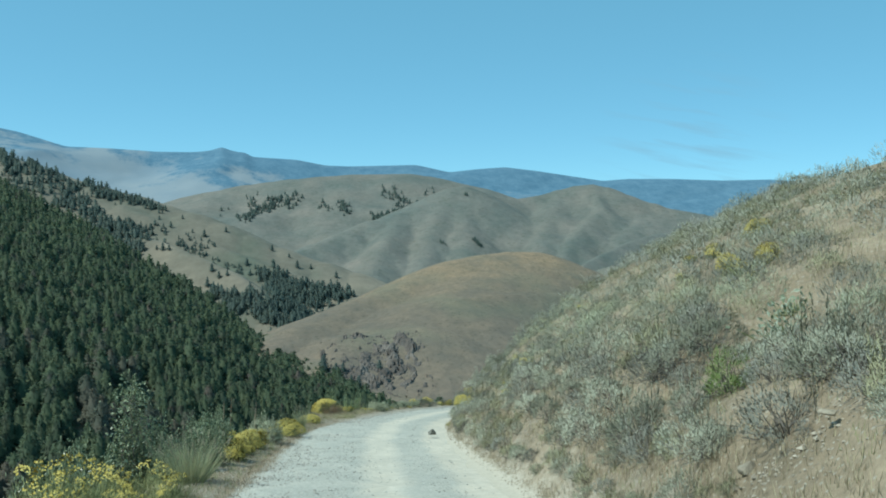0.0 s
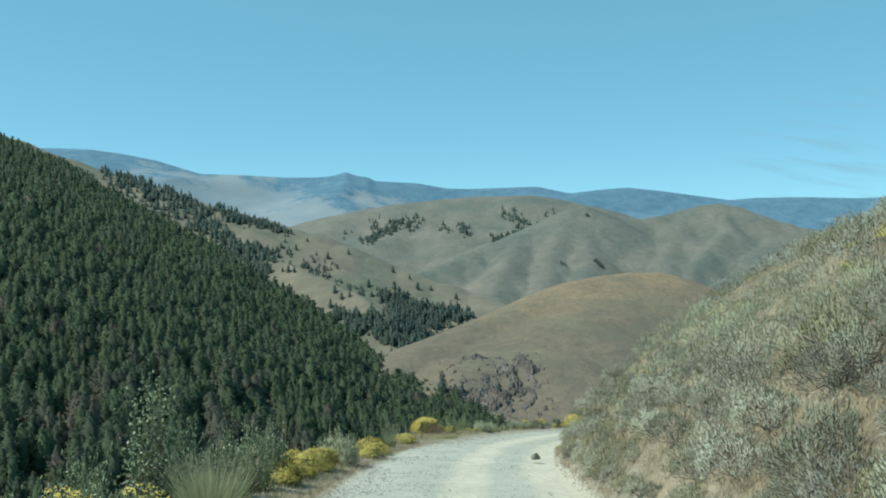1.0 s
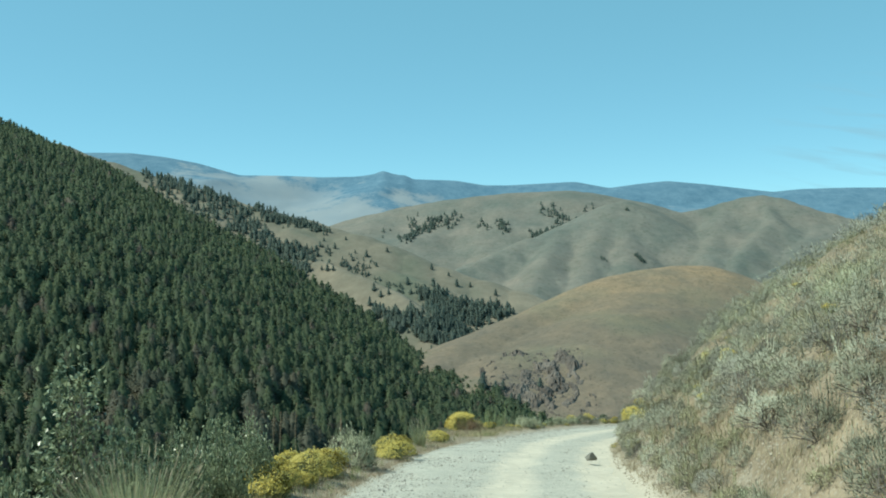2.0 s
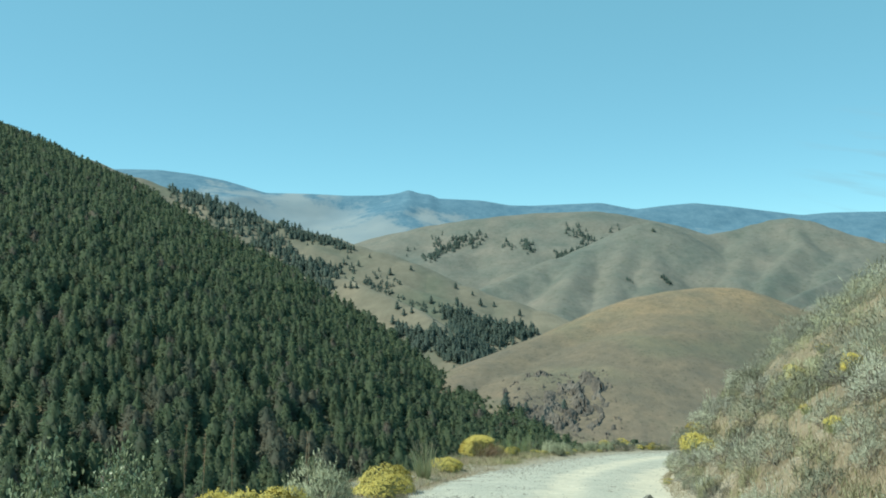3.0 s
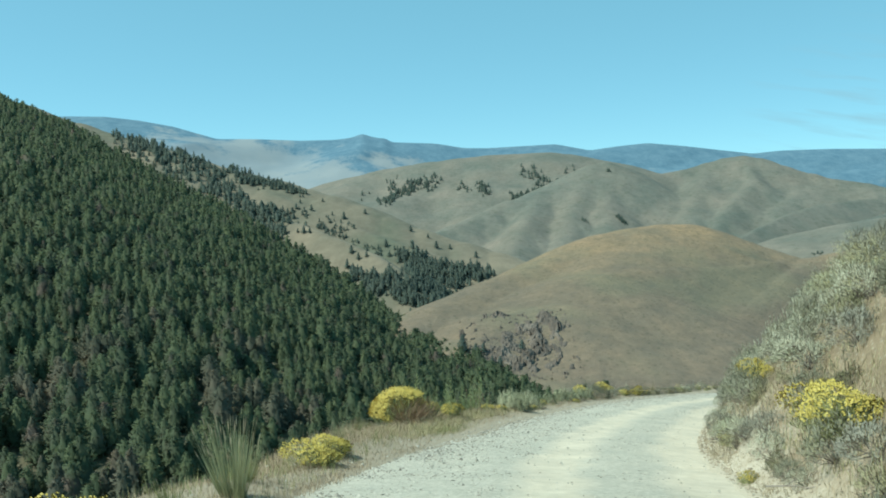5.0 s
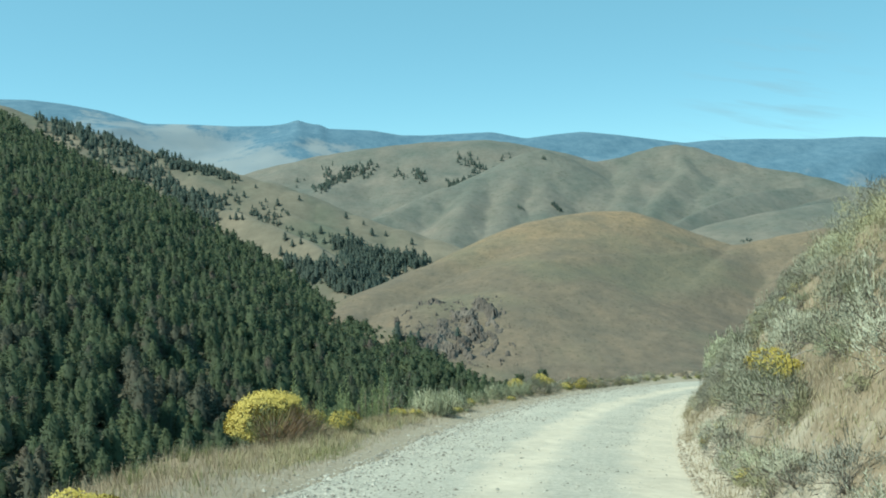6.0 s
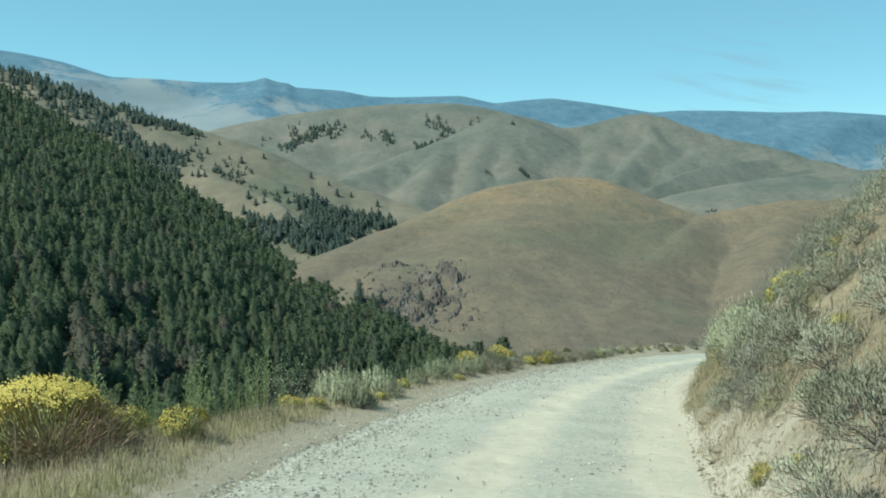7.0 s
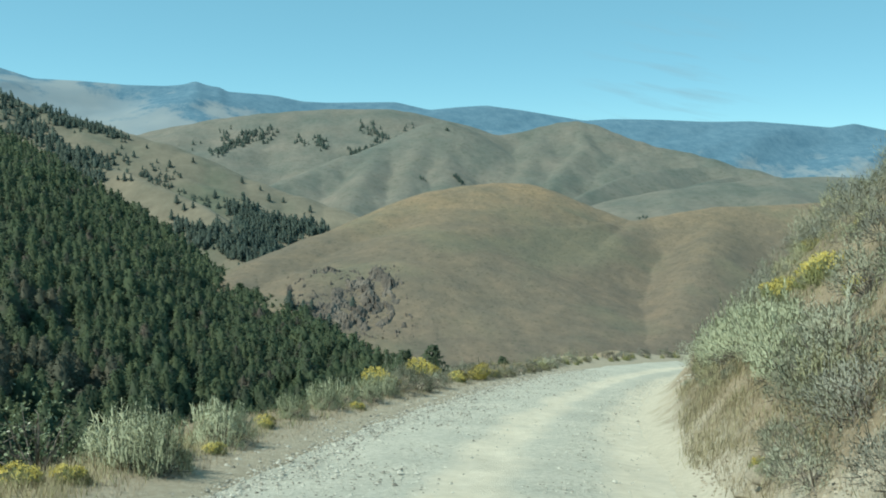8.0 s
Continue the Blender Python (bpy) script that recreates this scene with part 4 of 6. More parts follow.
class Tuft:
    """Collects narrow blades, leaves and small buds as triangles."""

    def __init__(self, seed):
        self.rng, self.v, self.f = np.random.default_rng(seed), [], []

    def tri(self, *pts):
        k = len(self.v)
        self.v += [tuple(p) for p in pts]
        self.f += [(k, k + i, k + i + 1) for i in range(1, len(pts) - 1)]

    def side(self, way):
        w = np.cross(way, self.rng.normal(size=3))
        return w / (np.linalg.norm(w) + 1e-9)

    def blade(self, p, q, width):
        """A blade from p to q, broad at its foot."""
        p, q = np.array(p, float), np.array(q, float)
        s = self.side(q - p) * width / 2
        self.tri(p - s, p + s, q)

    def twig(self, pts, width, thin=0.4):
        """A crooked branch along pts, three-sided."""
        pts = np.array(pts, float)
        n = len(pts)
        s = self.side(pts[-1] - pts[0])
        t = np.cross(s, pts[-1] - pts[0])
        t /= np.linalg.norm(t) + 1e-9
        ring = [s, -0.5 * s + 0.87 * t, -0.5 * s - 0.87 * t]
        k = len(self.v)
        for i, p in enumerate(pts):
            w = width / 2 * (1 - (1 - thin) * i / (n - 1))
            self.v += [tuple(p + w * r) for r in ring]
        for i in range(n - 1):
            for j in range(3):
                a, b = k + 3 * i + j, k + 3 * i + (j + 1) % 3
                self.f += [(a, b, b + 3), (a, b + 3, a + 3)]

    def leaf(self, p, way, long, broad):
        """A folded leaf: two triangles on either side of its rib."""
        p, way = np.array(p, float), np.array(way, float)
        way = way / (np.linalg.norm(way) + 1e-9)
        s = self.side(way) * broad / 2
        m, q = p + way * long * 0.5, p + way * long
        self.tri(p, m + s, q)
        self.tri(p, q, m - s + np.array([0, 0, broad * 0.2]))

    def bud(self, p, r):
        """An uneven little head of blossom."""
        p = np.array(p, float)
        o = [p + r * self.rng.uniform(0.7, 1.35) * np.array(d) for d in ((1, 0, -0.4), (-0.5, 0.87, -0.4), (-0.5, -0.87, -0.4), (0, 0, 1.1))]
        k = len(self.v)
        self.v += [tuple(q) for q in o]
        self.f += [(k + a, k + b, k + c) for a, b, c in ((0, 1, 3), (1, 2, 3), (2, 0, 3))]

    def dome(self, flat=1.0, low=0.15):
        """A random way out of the bush's middle, over the upper half."""
        z = self.rng.uniform(low, 1)
        a = self.rng.uniform(0, 2 * math.pi)
        r = math.sqrt(1 - z * z)
        return np.array([r * math.cos(a), r * math.sin(a), z * flat])

    def mesh(self, name, material, parent, label="", soft=None):
        out = None
        if soft:
            v = np.array(self.v)
            out = v / (soft[0], soft[0], soft[1]) * 0.9 + (0, 0, 0.16)
            out += np.repeat(self.rng.normal(size=(len(v) // 3 + 1, 3)), 3, 0)[:len(v)] * 0.27
        return arrays(name, self.v, self.f, material, parent, label, facing=out)


def lumpy(t, way, lumps):
    return 1 + sum(a * max(0.0, float(np.dot(way, d))) ** 6 for d, a in lumps) - 0.12 * t.rng.random()


def sagebrush(seed, wide=0.55, high=0.6, stalks=14, bunches=85, upright=0.5, leaf=None):
    """Grey-green sagebrush: crooked grey wood below, bunches of thin upright sprigs above, some flower stalks."""
    ob = tagged(new("sagebrush"), "grey-green sagebrush on the dry bank", "shrub", "sagebrush along the road")
    w, t = Tuft(seed), Tuft(seed + 100)
    lumps = [(t.dome(1, 0.1), t.rng.uniform(-0.35, 0.45)) for _ in range(7)]
    for _ in range(22):
        d = w.dome(1, 0.05) * (wide, wide, high)
        e = w.rng.normal(size=3) * 0.06
        w.twig([(0, 0, -0.08), d * 0.3 + e, d * 0.65 - e * 0.6, d * 0.92], 0.026, 0.25)
    for _ in range(150):
        d = w.dome(1, -0.05)
        p = d * (wide, wide, high) * lumpy(w, d, lumps) * w.rng.uniform(0.35, 0.9)
        w.blade(p, p + d * 0.16 + w.rng.normal(size=3) * 0.08, 0.011)
    for _ in range(bunches):
        d = t.dome(1, 0.16)
        c = d * (wide, wide, high) * lumpy(t, d, lumps) * t.rng.uniform(0.74, 1.0)
        c[2] = max(c[2], 0.02)
        for _ in range(30):
            p = c + t.rng.normal(size=3) * 0.038
            way = d * (1 - upright) + np.array([0, 0, upright + 0.2]) + t.rng.normal(size=3) * 0.3
            way /= np.linalg.norm(way)
            long = t.rng.uniform(0.03, 0.065) * (0.4 + 1.2 * upright)
            t.blade(p, p + way * long, 0.0105)
    for _ in range(stalks):
        d = t.dome(1, 0.35)
        p = d * (wide, wide, high) * 0.85
        q = p + np.array([0, 0, t.rng.uniform(0.18, 0.42)]) + d * 0.08 + t.rng.normal(size=3) * 0.03
        t.blade(p, q, 0.014)
        for k in range(16):
            t.blade(p + (q - p) * (0.1 + 0.055 * k), p + (q - p) * (0.22 + 0.055 * k) + t.rng.normal(size=3) * 0.024, 0.016)
    tagged(w.mesh("woody_frame", M_SAGEWOOD, ob, "grey crooked wood"), kind="stuff")
    t.mesh("foliage", leaf or M_SAGE, ob, soft=(wide, high))
    return ob


def rabbitbrush(seed, wide=0.5, high=0.6, heads=330, side=0.25, dead=False):
    """Rabbitbrush: fine green stems under a dome of yellow blossom; dead: one side bare and rusty."""
    ob = tagged(new("rabbitbrush"), "green rabbitbrush with a dome of yellow blossom", "shrub", "rabbitbrush along the road")
    w, t, r = Tuft(seed), Tuft(seed + 50), Tuft(seed + 70)
    bare = np.array([0.75, -0.65, 0.1])
    lumps = [(t.dome(1, 0.1), t.rng.uniform(-0.5, 0.45)) for _ in range(14)]
    for _ in range(520):
        d = w.dome(1, 0.0)
        q = d * (wide, wide, high) * lumpy(w, d, lumps) * 0.97
        if dead and d @ bare > 0.1 and d[2] < 0.9:
            for _ in range(4):
                p = q * r.rng.uniform(0.25, 0.85) + r.rng.normal(size=3) * 0.05
                r.blade(p, p + (d + (0, 0, 0.5)) * r.rng.uniform(0.08, 0.2) + r.rng.normal(size=3) * 0.03, 0.009)
            r.bud(q * r.rng.uniform(0.65, 0.98), 0.014)
            continue
        w.blade(q * w.rng.uniform(0.12, 0.4), q * w.rng.uniform(0.6, 0.9) + w.rng.normal(size=3) * 0.04, 0.009)
        for _ in range(4):
            p = q * w.rng.uniform(0.5, 0.95) + w.rng.normal(size=3) * 0.03
            w.blade(p, p + (d * 0.6 + (0, 0, 0.6)) * w.rng.uniform(0.06, 0.15) + w.rng.normal(size=3) * 0.025, 0.009)
    for _ in range(heads):
        d = t.dome(1, side)
        if dead and d @ bare > 0.1 and d[2] < 0.9:
            continue
        q = d * (wide, wide, high) * lumpy(t, d, lumps)
        for _ in range(9 if dead else 4):
            t.bud(q + t.rng.normal(size=3) * (0.03, 0.03, 0.022) + (0, 0, 0.012), t.rng.uniform(0.012, 0.021) * (0.7 if dead else 1))
    w.mesh("stem_mass", M_RABBIT, ob, soft=(wide, high))
    tagged(t.mesh("bloom", M_BLOOM, ob, "clusters of small yellow flowers", soft=(wide, high)), kind="stuff")
    if dead:
        r.mesh("dead_stem_mass", M_RUST, ob, "rusty dead stems")
    return ob


def bunchgrass(seed, high=1.0, spread=0.35, blades=170, material=None):
    """A tall bunch of grass, green below and straw above."""
    ob = tagged(new("bunchgrass"), "tall bunch of yellowing green grass", "grass", "bunchgrass along the road")
    w, t = Tuft(seed), Tuft(seed + 5)
    for k in range(blades):
        a, r = w.rng.uniform(0, 6.28), spread * w.rng.uniform(0.1, 1) ** 0.7
        h = high * w.rng.uniform(0.5, 1.0)
        foot = np.array([r * 0.35 * math.cos(a), r * 0.35 * math.sin(a), -0.03])
        q = foot + np.array([r * 0.8 * math.cos(a) + 0.05, r * 0.8 * math.sin(a), h])
        w.blade(foot, q, 0.014)
        if k % 3 == 0:
            t.leaf(q - (q - foot) * 0.12, q - foot, 0.16 * high, 0.014)
    w.mesh("blade_mass", material or M_GREENGRASS, ob)
    tagged(t.mesh("seed_spray", M_STRAW, ob, "straw-coloured seed heads"), kind="stuff")
    return ob


def broadleaf(seed, wide=0.9, high=1.6, leaves=1500, leaf=1.0):
    """A loose shrub with many small shiny leaves."""
    ob = tagged(new("leafy_shrub"), "dark green broad-leaved shrub below the road", "shrub", "leafy shrubs below the road")
    w, t = Tuft(seed), Tuft(seed + 9)
    tips = []
    for _ in range(34):
        d = w.dome(1, 0.15) * (wide, wide, high)
        m = d * 0.5 + w.rng.normal(size=3) * 0.12
        w.twig([(0, 0, -0.1), m * 0.6, m, d * w.rng.uniform(0.8, 1.1)], 0.03, 0.2)
        tips.append((m, d))
    for _ in range(leaves):
        m, d = tips[t.rng.integers(len(tips))]
        p = m + (d - m) * t.rng.uniform(-0.7, 1.1) + t.rng.normal(size=3) * min(0.14, 0.4 * wide)
        t.leaf(p, t.rng.normal(size=3) + (0, 0, 0.3), t.rng.uniform(0.055, 0.095) * leaf, 0.05 * leaf)
    w.mesh("woody_frame", M_SAGEWOOD, ob)
    t.mesh("foliage", M_BROAD, ob)
    return ob


def feathery(seed, high=1.25, stems=7):
    """Upright green weed: a few tall stems, each with rising feathery side shoots."""
    ob = tagged(new("tall_weed"), "upright feathery green weed on the verge", "weed", "weeds along the road")
    t, w = Tuft(seed), Tuft(seed + 3)
    for k in range(stems):
        a, r = 2.4 * k, 0.05 + 0.05 * k
        h = high * (1.0, 0.66, 0.82, 0.5, 0.6, 0.4, 0.5)[k % 7]
        p, q = np.array([r * 0.35 * math.cos(a), r * 0.35 * math.sin(a), -0.03]), np.array([r * math.cos(a), r * math.sin(a), h])
        w.blade(p, q, 0.014)
        for j in range(15):
            f = 0.22 + 0.052 * j
            c = p + (q - p) * f
            way = np.array([math.cos(a + 2.1 * j), math.sin(a + 2.1 * j), 1.5]) + t.rng.normal(size=3) * 0.15
            long = 0.24 * h * (1.05 - f) * t.rng.uniform(0.7, 1.2) + 0.03
            w.blade(c, c + way / 1.8 * long, 0.007)
            for i in range(int(4 + long * 38)):
                d = t.rng.uniform(0.1, 1.05)
                t.leaf(c + way / 1.8 * long * d, way * 0.5 + t.rng.normal(size=3) * 0.45, t.rng.uniform(0.035, 0.065), 0.012)
        for i in range(26):
            t.leaf(p + (q - p) * t.rng.uniform(0.3, 1.0), (q - p) * 0.6 + t.rng.normal(size=3) * 0.4, t.rng.uniform(0.05, 0.08), 0.012)
    w.mesh("stem_mass", M_RABBIT, ob)
    t.mesh("foliage", M_WEED, ob)
    return ob


def stalk(seed, high=1.1):
    """A dry flower stalk."""
    ob = tagged(new("dry_stalk"), "thin dry brown flower stalk on the verge", "weed", "dry stalks")
    w, t = Tuft(seed), Tuft(seed + 2)
    w.twig([(0, 0, -0.05), (0.01, 0, high * 0.4), (0.0, 0.015, high * 0.7), (0.02, 0, high)], 0.016, 0.5)
    for k in range(60):
        h = high * t.rng.uniform(0.55, 1)
        t.leaf((0.01, 0, h), t.rng.normal(size=3) * 0.5 + (0, 0, 1.2), 0.03, 0.009)
    w.mesh("stem", M_STRAW, ob)
    tagged(t.mesh("seed_spray", M_RUST, ob), kind="stuff")
    return ob


def paleleaf(seed, leaves=125):
    """A clump of big pale leaves."""
    ob = tagged(new("large_leaf_plant"), "clump of large pale grey-green leaves on the bank", "plant", "large-leaved plants")
    t, w = Tuft(seed), Tuft(seed + 1)
    for _ in range(leaves):
        d = t.dome(0.9, 0.25)
        p = d * 0.22 * t.rng.uniform(0.3, 1) + t.rng.normal(size=3) * (0.2, 0.2, 0.1)
        p[2] = abs(p[2])
        w.blade(p * (0.6, 0.6, 0.0), p, 0.02)
        t.leaf(p, d + t.rng.normal(size=3) * 0.4, t.rng.uniform(0.06, 0.12), 0.045)
    w.mesh("stem_mass", M_RABBIT, ob)
    t.mesh("foliage", M_PALE, ob)
    return ob


def whiteflower(seed):
    """A low plant with white heads."""
    ob = tagged(new("white_flower_plant"), "low grey-green plant with white flower heads", "plant", "white-flowered plants")
    w, t = Tuft(seed), Tuft(seed + 1)
    for _ in range(90):
        d = w.dome(0.8, 0.2)
        q = d * 0.42 * w.rng.uniform(0.7, 1.0)
        w.blade(q * 0.1, q, 0.015)
        w.leaf(q * 0.7, d + w.rng.normal(size=3) * 0.5, 0.1, 0.025)
    for _ in range(34):
        d = t.dome(0.9, 0.35)
        t.bud(d * 0.45, t.rng.uniform(0.012, 0.024))
    w.mesh("stem_mass", M_SAGE, ob)
    tagged(t.mesh("bloom", M_WHITE, ob, "small white flower heads"), kind="stuff")
    return ob


used = set()


def plant(proto, s, u, size=1.0, turn=None, sink=0.03, high=1.0, label=""):
    """The prototype itself at the first place, copies of it at the others; leans a little with the slope."""
    p = lay(s, u)
    turn = rng.uniform(0, 360) if turn is None else turn
    lean = (6 if u > 3 else 2) * rng.uniform(0.2, 1.2)
    m = pose(p[0], p[1], p[2] - sink, 0, -lean if u > 0 else lean, 0) @ pose(0, 0, 0, 0, 0, turn) @ Matrix.Diagonal((size, size, size * high, 1))
    if proto in used:
        ob = copy_thing(proto, m)
    else:
        used.add(proto)
        proto.matrix_basis = m
        ob = proto
    if label:
        ob["label"] = label
    return ob


SAGES = [sagebrush(11, 0.52, 0.6, 14, 120, 0.4), sagebrush(12, 0.58, 0.5, 8, 130, 0.35, M_DARKSAGE), sagebrush(13, 0.42, 0.5, 24, 75, 0.6, M_OLIVESAGE), sagebrush(14, 0.62, 0.6, 4, 140, 0.4), sagebrush(15, 0.45, 0.45, 10, 80, 0.4, M_OLIVESAGE), sagebrush(16, 0.5, 0.5, 0, 85, 0.3, M_PALESAGE)]
GREYSAGE = sagebrush(18, 0.5, 0.52, 26, 170, 0.5, M_PALESAGE)
FRESH = sagebrush(19, 0.34, 0.42, 0, 90, 0.3, M_FRESH)
SPIKES = sagebrush(17, 0.52, 0.42, 75, 80, 0.9, M_PALESAGE)
RABBITS = [rabbitbrush(31, 0.5, 0.6, 430, 0.38), rabbitbrush(32, 0.62, 0.55, 560, 0.38), rabbitbrush(33, 0.5, 0.5, 130, 0.55), rabbitbrush(34, 0.5, 0.5, 34, 0.5), rabbitbrush(36, 0.72, 0.7, 60, 0.82)]
BIGRABBIT = rabbitbrush(35, 0.7, 0.5, 1300, 0.3, True)
GRASS = [bunchgrass(41, material=M_SOFTGRASS), bunchgrass(42, 0.6, 0.3, 110)]
SHRUBS = [broadleaf(51, 0.3, 2.8, 2600), broadleaf(52, 1.0, 1.5, 4600, 1.2)]
WEEDS, STALK, PALE, WHITEF = feathery(61), stalk(71), paleleaf(81), whiteflower(91)

# the verge above the drop: s along the road, u across, size, height
for s, u, k, h in ((64.4, -3.9, 1.4, 1.0), (65.6, -4.2, 1.35, 1.05), (66.6, -3.7, 1.15, 1.0), (67.8, -4.1, 1.2, 1.05), (68.6, -3.5, 1.0, 1.0), (65.4, -3.3, 0.9, 1.0), (67.4, -3.2, 0.8, 1.0)):
    plant(RABBITS[4], s, u, k / 1.42, high=h)
for s, u, k, h in ((75.2, -3.3, 0.8, 0.85), (76.2, -3.5, 0.9, 0.85), (77.0, -3.3, 0.85, 0.85), (77.9, -3.6, 0.95, 0.9), (79.4, -3.5, 1.05, 0.98), (78.7, -3.3, 0.8, 0.9), (77.0, -4.1, 1.0, 1.0), (77.8, -4.3, 1.0, 1.05), (78.5, -4.1, 1.0, 1.0), (83.9, -3.0, 1.0, 0.75), (84.7, -3.2, 1.05, 0.72), (85.5, -3.3, 0.95, 0.8), (91.6, -3.1, 1.0, 0.8), (92.6, -3.2, 0.95, 0.8)):
    plant(RABBITS[int(s * 10) % 2], s, u, k, high=h)
plant(BIGRABBIT, 99.3, -4.05, 1.12, turn=0, high=0.95, sink=-0.08, label="large rabbitbrush with yellow blossom and rusty dead stems")
for s, u, k in ((100.1, -3.95, 0.95), (100.6, -3.35, 0.75), (103.9, -3.3, 0.65), (104.1, -3.0, 0.5), (106.3, -2.7, 0.42), (108.3, -2.9, 0.5), (111.2, -2.6, 0.42), (117.4, -3.3, 0.95), (118.2, -2.7, 0.8), (119.6, -2.7, 0.85), (114.6, -3.3, 0.9), (121.0, -2.6, 0.7), (126, -2.2, 1.0), (126.9, -2.5, 1.0), (127.8, -2.3, 1.0), (129, -2.4, 1.0), (129.8, -2.2, 0.9), (130.8, -2.3, 1.0), (131.8, -2.5, 1.1), (132.8, -2.3, 1.1), (133.8, -2.4, 1.1), (134.8, -2.3, 1.0), (135.8, -2.2, 1.1), (137, -2.3, 1.0), (138.4, -2.3, 1.1), (139.8, -2.2, 1.0), (141.4, -2.3, 1.1), (143, -2.2, 1.1)):
    k = k * rng.uniform(0.45, 0.85) if s > 122 else k
    plant(RABBITS[3 if s > 122 else 2 if k < 0.85 else 0], s + rng.uniform(-0.3, 0.3) * (s > 122), u - rng.uniform(0, 0.5) * (s > 122), k)
plant(GREYSAGE, 80.9, -3.2, 1.2, label="pale grey-green sagebrush with dry flower stalks")
for s, u, k in ((105.0, -3.0, 0.85), (105.7, -3.2, 0.8), (106.9, -2.95, 0.9), (107.5, -3.2, 0.75), (109.6, -3.1, 0.6), (110.6, -3.0, 0.7), (111.6, -3.1, 0.8), (112.4, -2.9, 0.75), (113.4, -2.9, 0.75), (105.0, -2.7, 0.9)):
    plant(SPIKES, s, u, k)
for s, u, k in ((114.2, -2.9, 0.8), (115.2, -2.8, 0.85), (116.2, -2.7, 0.8), (119, -3.0, 0.8), (120.4, -2.7, 0.75), (121.6, -2.4, 0.7), (122.6, -2.5, 0.8), (123.6, -2.3, 0.75), (124.6, -2.5, 0.8), (125.4, -2.3, 0.7), (127, -2.7, 0.8), (128.4, -2.8, 0.8), (130, -2.8, 0.8), (131.4, -2.7, 0.8), (134.5, -2.7, 0.8), (136.4, -2.8, 0.8), (138.4, -2.7, 0.8), (141, -2.7, 0.8)):
    plant(SAGES[int(s * 3) % 6], s, u, k)
plant(bunchgrass(43, 1.0, 0.7, 620, M_SOFTGRASS), 70.8, -3.5, 1.0, label="broad pale green clump of tall soft grass")
plant(GRASS[0], 88.4, -3.05, 1.0)
for s, u, k in ((89.3, -3.3, 0.8), (87.6, -3.4, 0.7), (95.2, -3.8, 0.6), (96, -3.9, 0.55), (96.8, -4.0, 0.5), (94.4, -3.7, 0.7), (97.5, -3.6, 0.35)):
    plant(GRASS[1], s, u, k)
plant(broadleaf(53, 0.6, 0.78, 520, 0.6), 104.7, -3.75, 1.0, sink=0.0, label="open leafy shrub with shiny leaves on the verge")
plant(SHRUBS[0], 72.6, -5.1, 1.05, sink=0.1, label="slender dark green sapling with shiny leaves below the road")
for s, u, k, h in ((72.8, -4.6, 0.66, 1.55), (73.2, -3.95, 0.6, 1.35), (74.2, -3.75, 0.66, 1.35), (75.6, -5.0, 0.8, 1.0), (71.6, -6.0, 0.9, 1.5), (75.4, -3.7, 0.62, 1.3), (76.6, -4.4, 0.6, 1.25), (73.4, -6.4, 0.9, 1.6), (70.4, -6.5, 0.9, 1.5), (75.2, -7.0, 0.9, 1.2), (77.8, -5.2, 0.7, 1.0), (76.4, -3.9, 0.42, 1.5)):
    plant(SHRUBS[1], s, u, k, sink=0.15, high=h)
for s, u, k in ((100.0, -3.95, 0.92), (100.5, -3.8, 0.62), (100.9, -3.8, 0.7), (101.7, -3.75, 0.75), (102.0, -3.8, 0.9), (102.2, -3.5, 0.75), (102.7, -3.25, 1.1), (102.8, -3.5, 0.75)):
    plant(WEEDS, s, u, k)
for s, u, k in ((79.2, -4.0, 1.3), (78.4, -4.1, 0.9), (77.4, -3.9, 1.0), (81.4, -3.6, 0.9), (81.8, -3.7, 0.8), (101.7, -3.0, 0.45), (101.9, -2.95, 0.4), (102.1, -3.05, 0.5), (102.3, -3.0, 0.4), (101.5, -3.2, 0.5), (101.9, -3.2, 0.45), (98.0, -3.5, 0.45), (98.2, -3.6, 0.4)):
    plant(STALK, s, u, k)

# the bank above the road
RABBIT_NEAR = [
    (70.5, 7.5, 0.5), (70.6, 7.9, 1.1), (71.6, 7.7, 1.3), (75.2, 9.6, 1.2), (76.2, 9.0, 1.0), (76.4, 8.2, 0.7), (77.6, 5.8, 0.6), (78.0, 9.0, 0.8),
    (79.0, 3.95, 0.75), (79.2, 6.3, 0.7), (81.3, 4.9, 0.92), (81.8, 4.3, 0.5), (82.8, 5.1, 0.9), (85.4, 5.0, 0.6), (88.4, 5.4, 1.0), (88.4, 6.0, 0.7),
    (88.4, 7.8, 0.6), (88.8, 5.4, 0.8), (89.2, 3.5, 1.55), (90.2, 3.5, 1.3), (91.0, 2.75, 0.6), (91.4, 3.7, 0.7), (93.4, 4.6, 0.5),
]
RABBIT_FAR = [
    (95.2, 2.98, 0.6), (96.8, 3.0, 0.8), (97.0, 3.75, 1.15), (98.8, 3.15, 0.5), (99.6, 6.2, 0.6), (99.8, 2.98, 0.75), (100.0, 4.5, 0.8), (102.4, 4.1, 0.7),
    (104.0, 5.6, 0.75), (105.8, 3.0, 0.4), (107, 6.6, 0.7), (107.6, 4.9, 0.75), (108.6, 4.4, 0.85), (109.6, 3.5, 0.45), (109.9, 5.2, 0.8), (110.6, 4.4, 1.5),
    (112, 5.2, 0.8), (113.0, 4.5, 1.5), (113, 4.6, 0.7), (114.6, 4.3, 1.5), (117.2, 4.3, 1.0), (119.6, 5.2, 1.0),
]
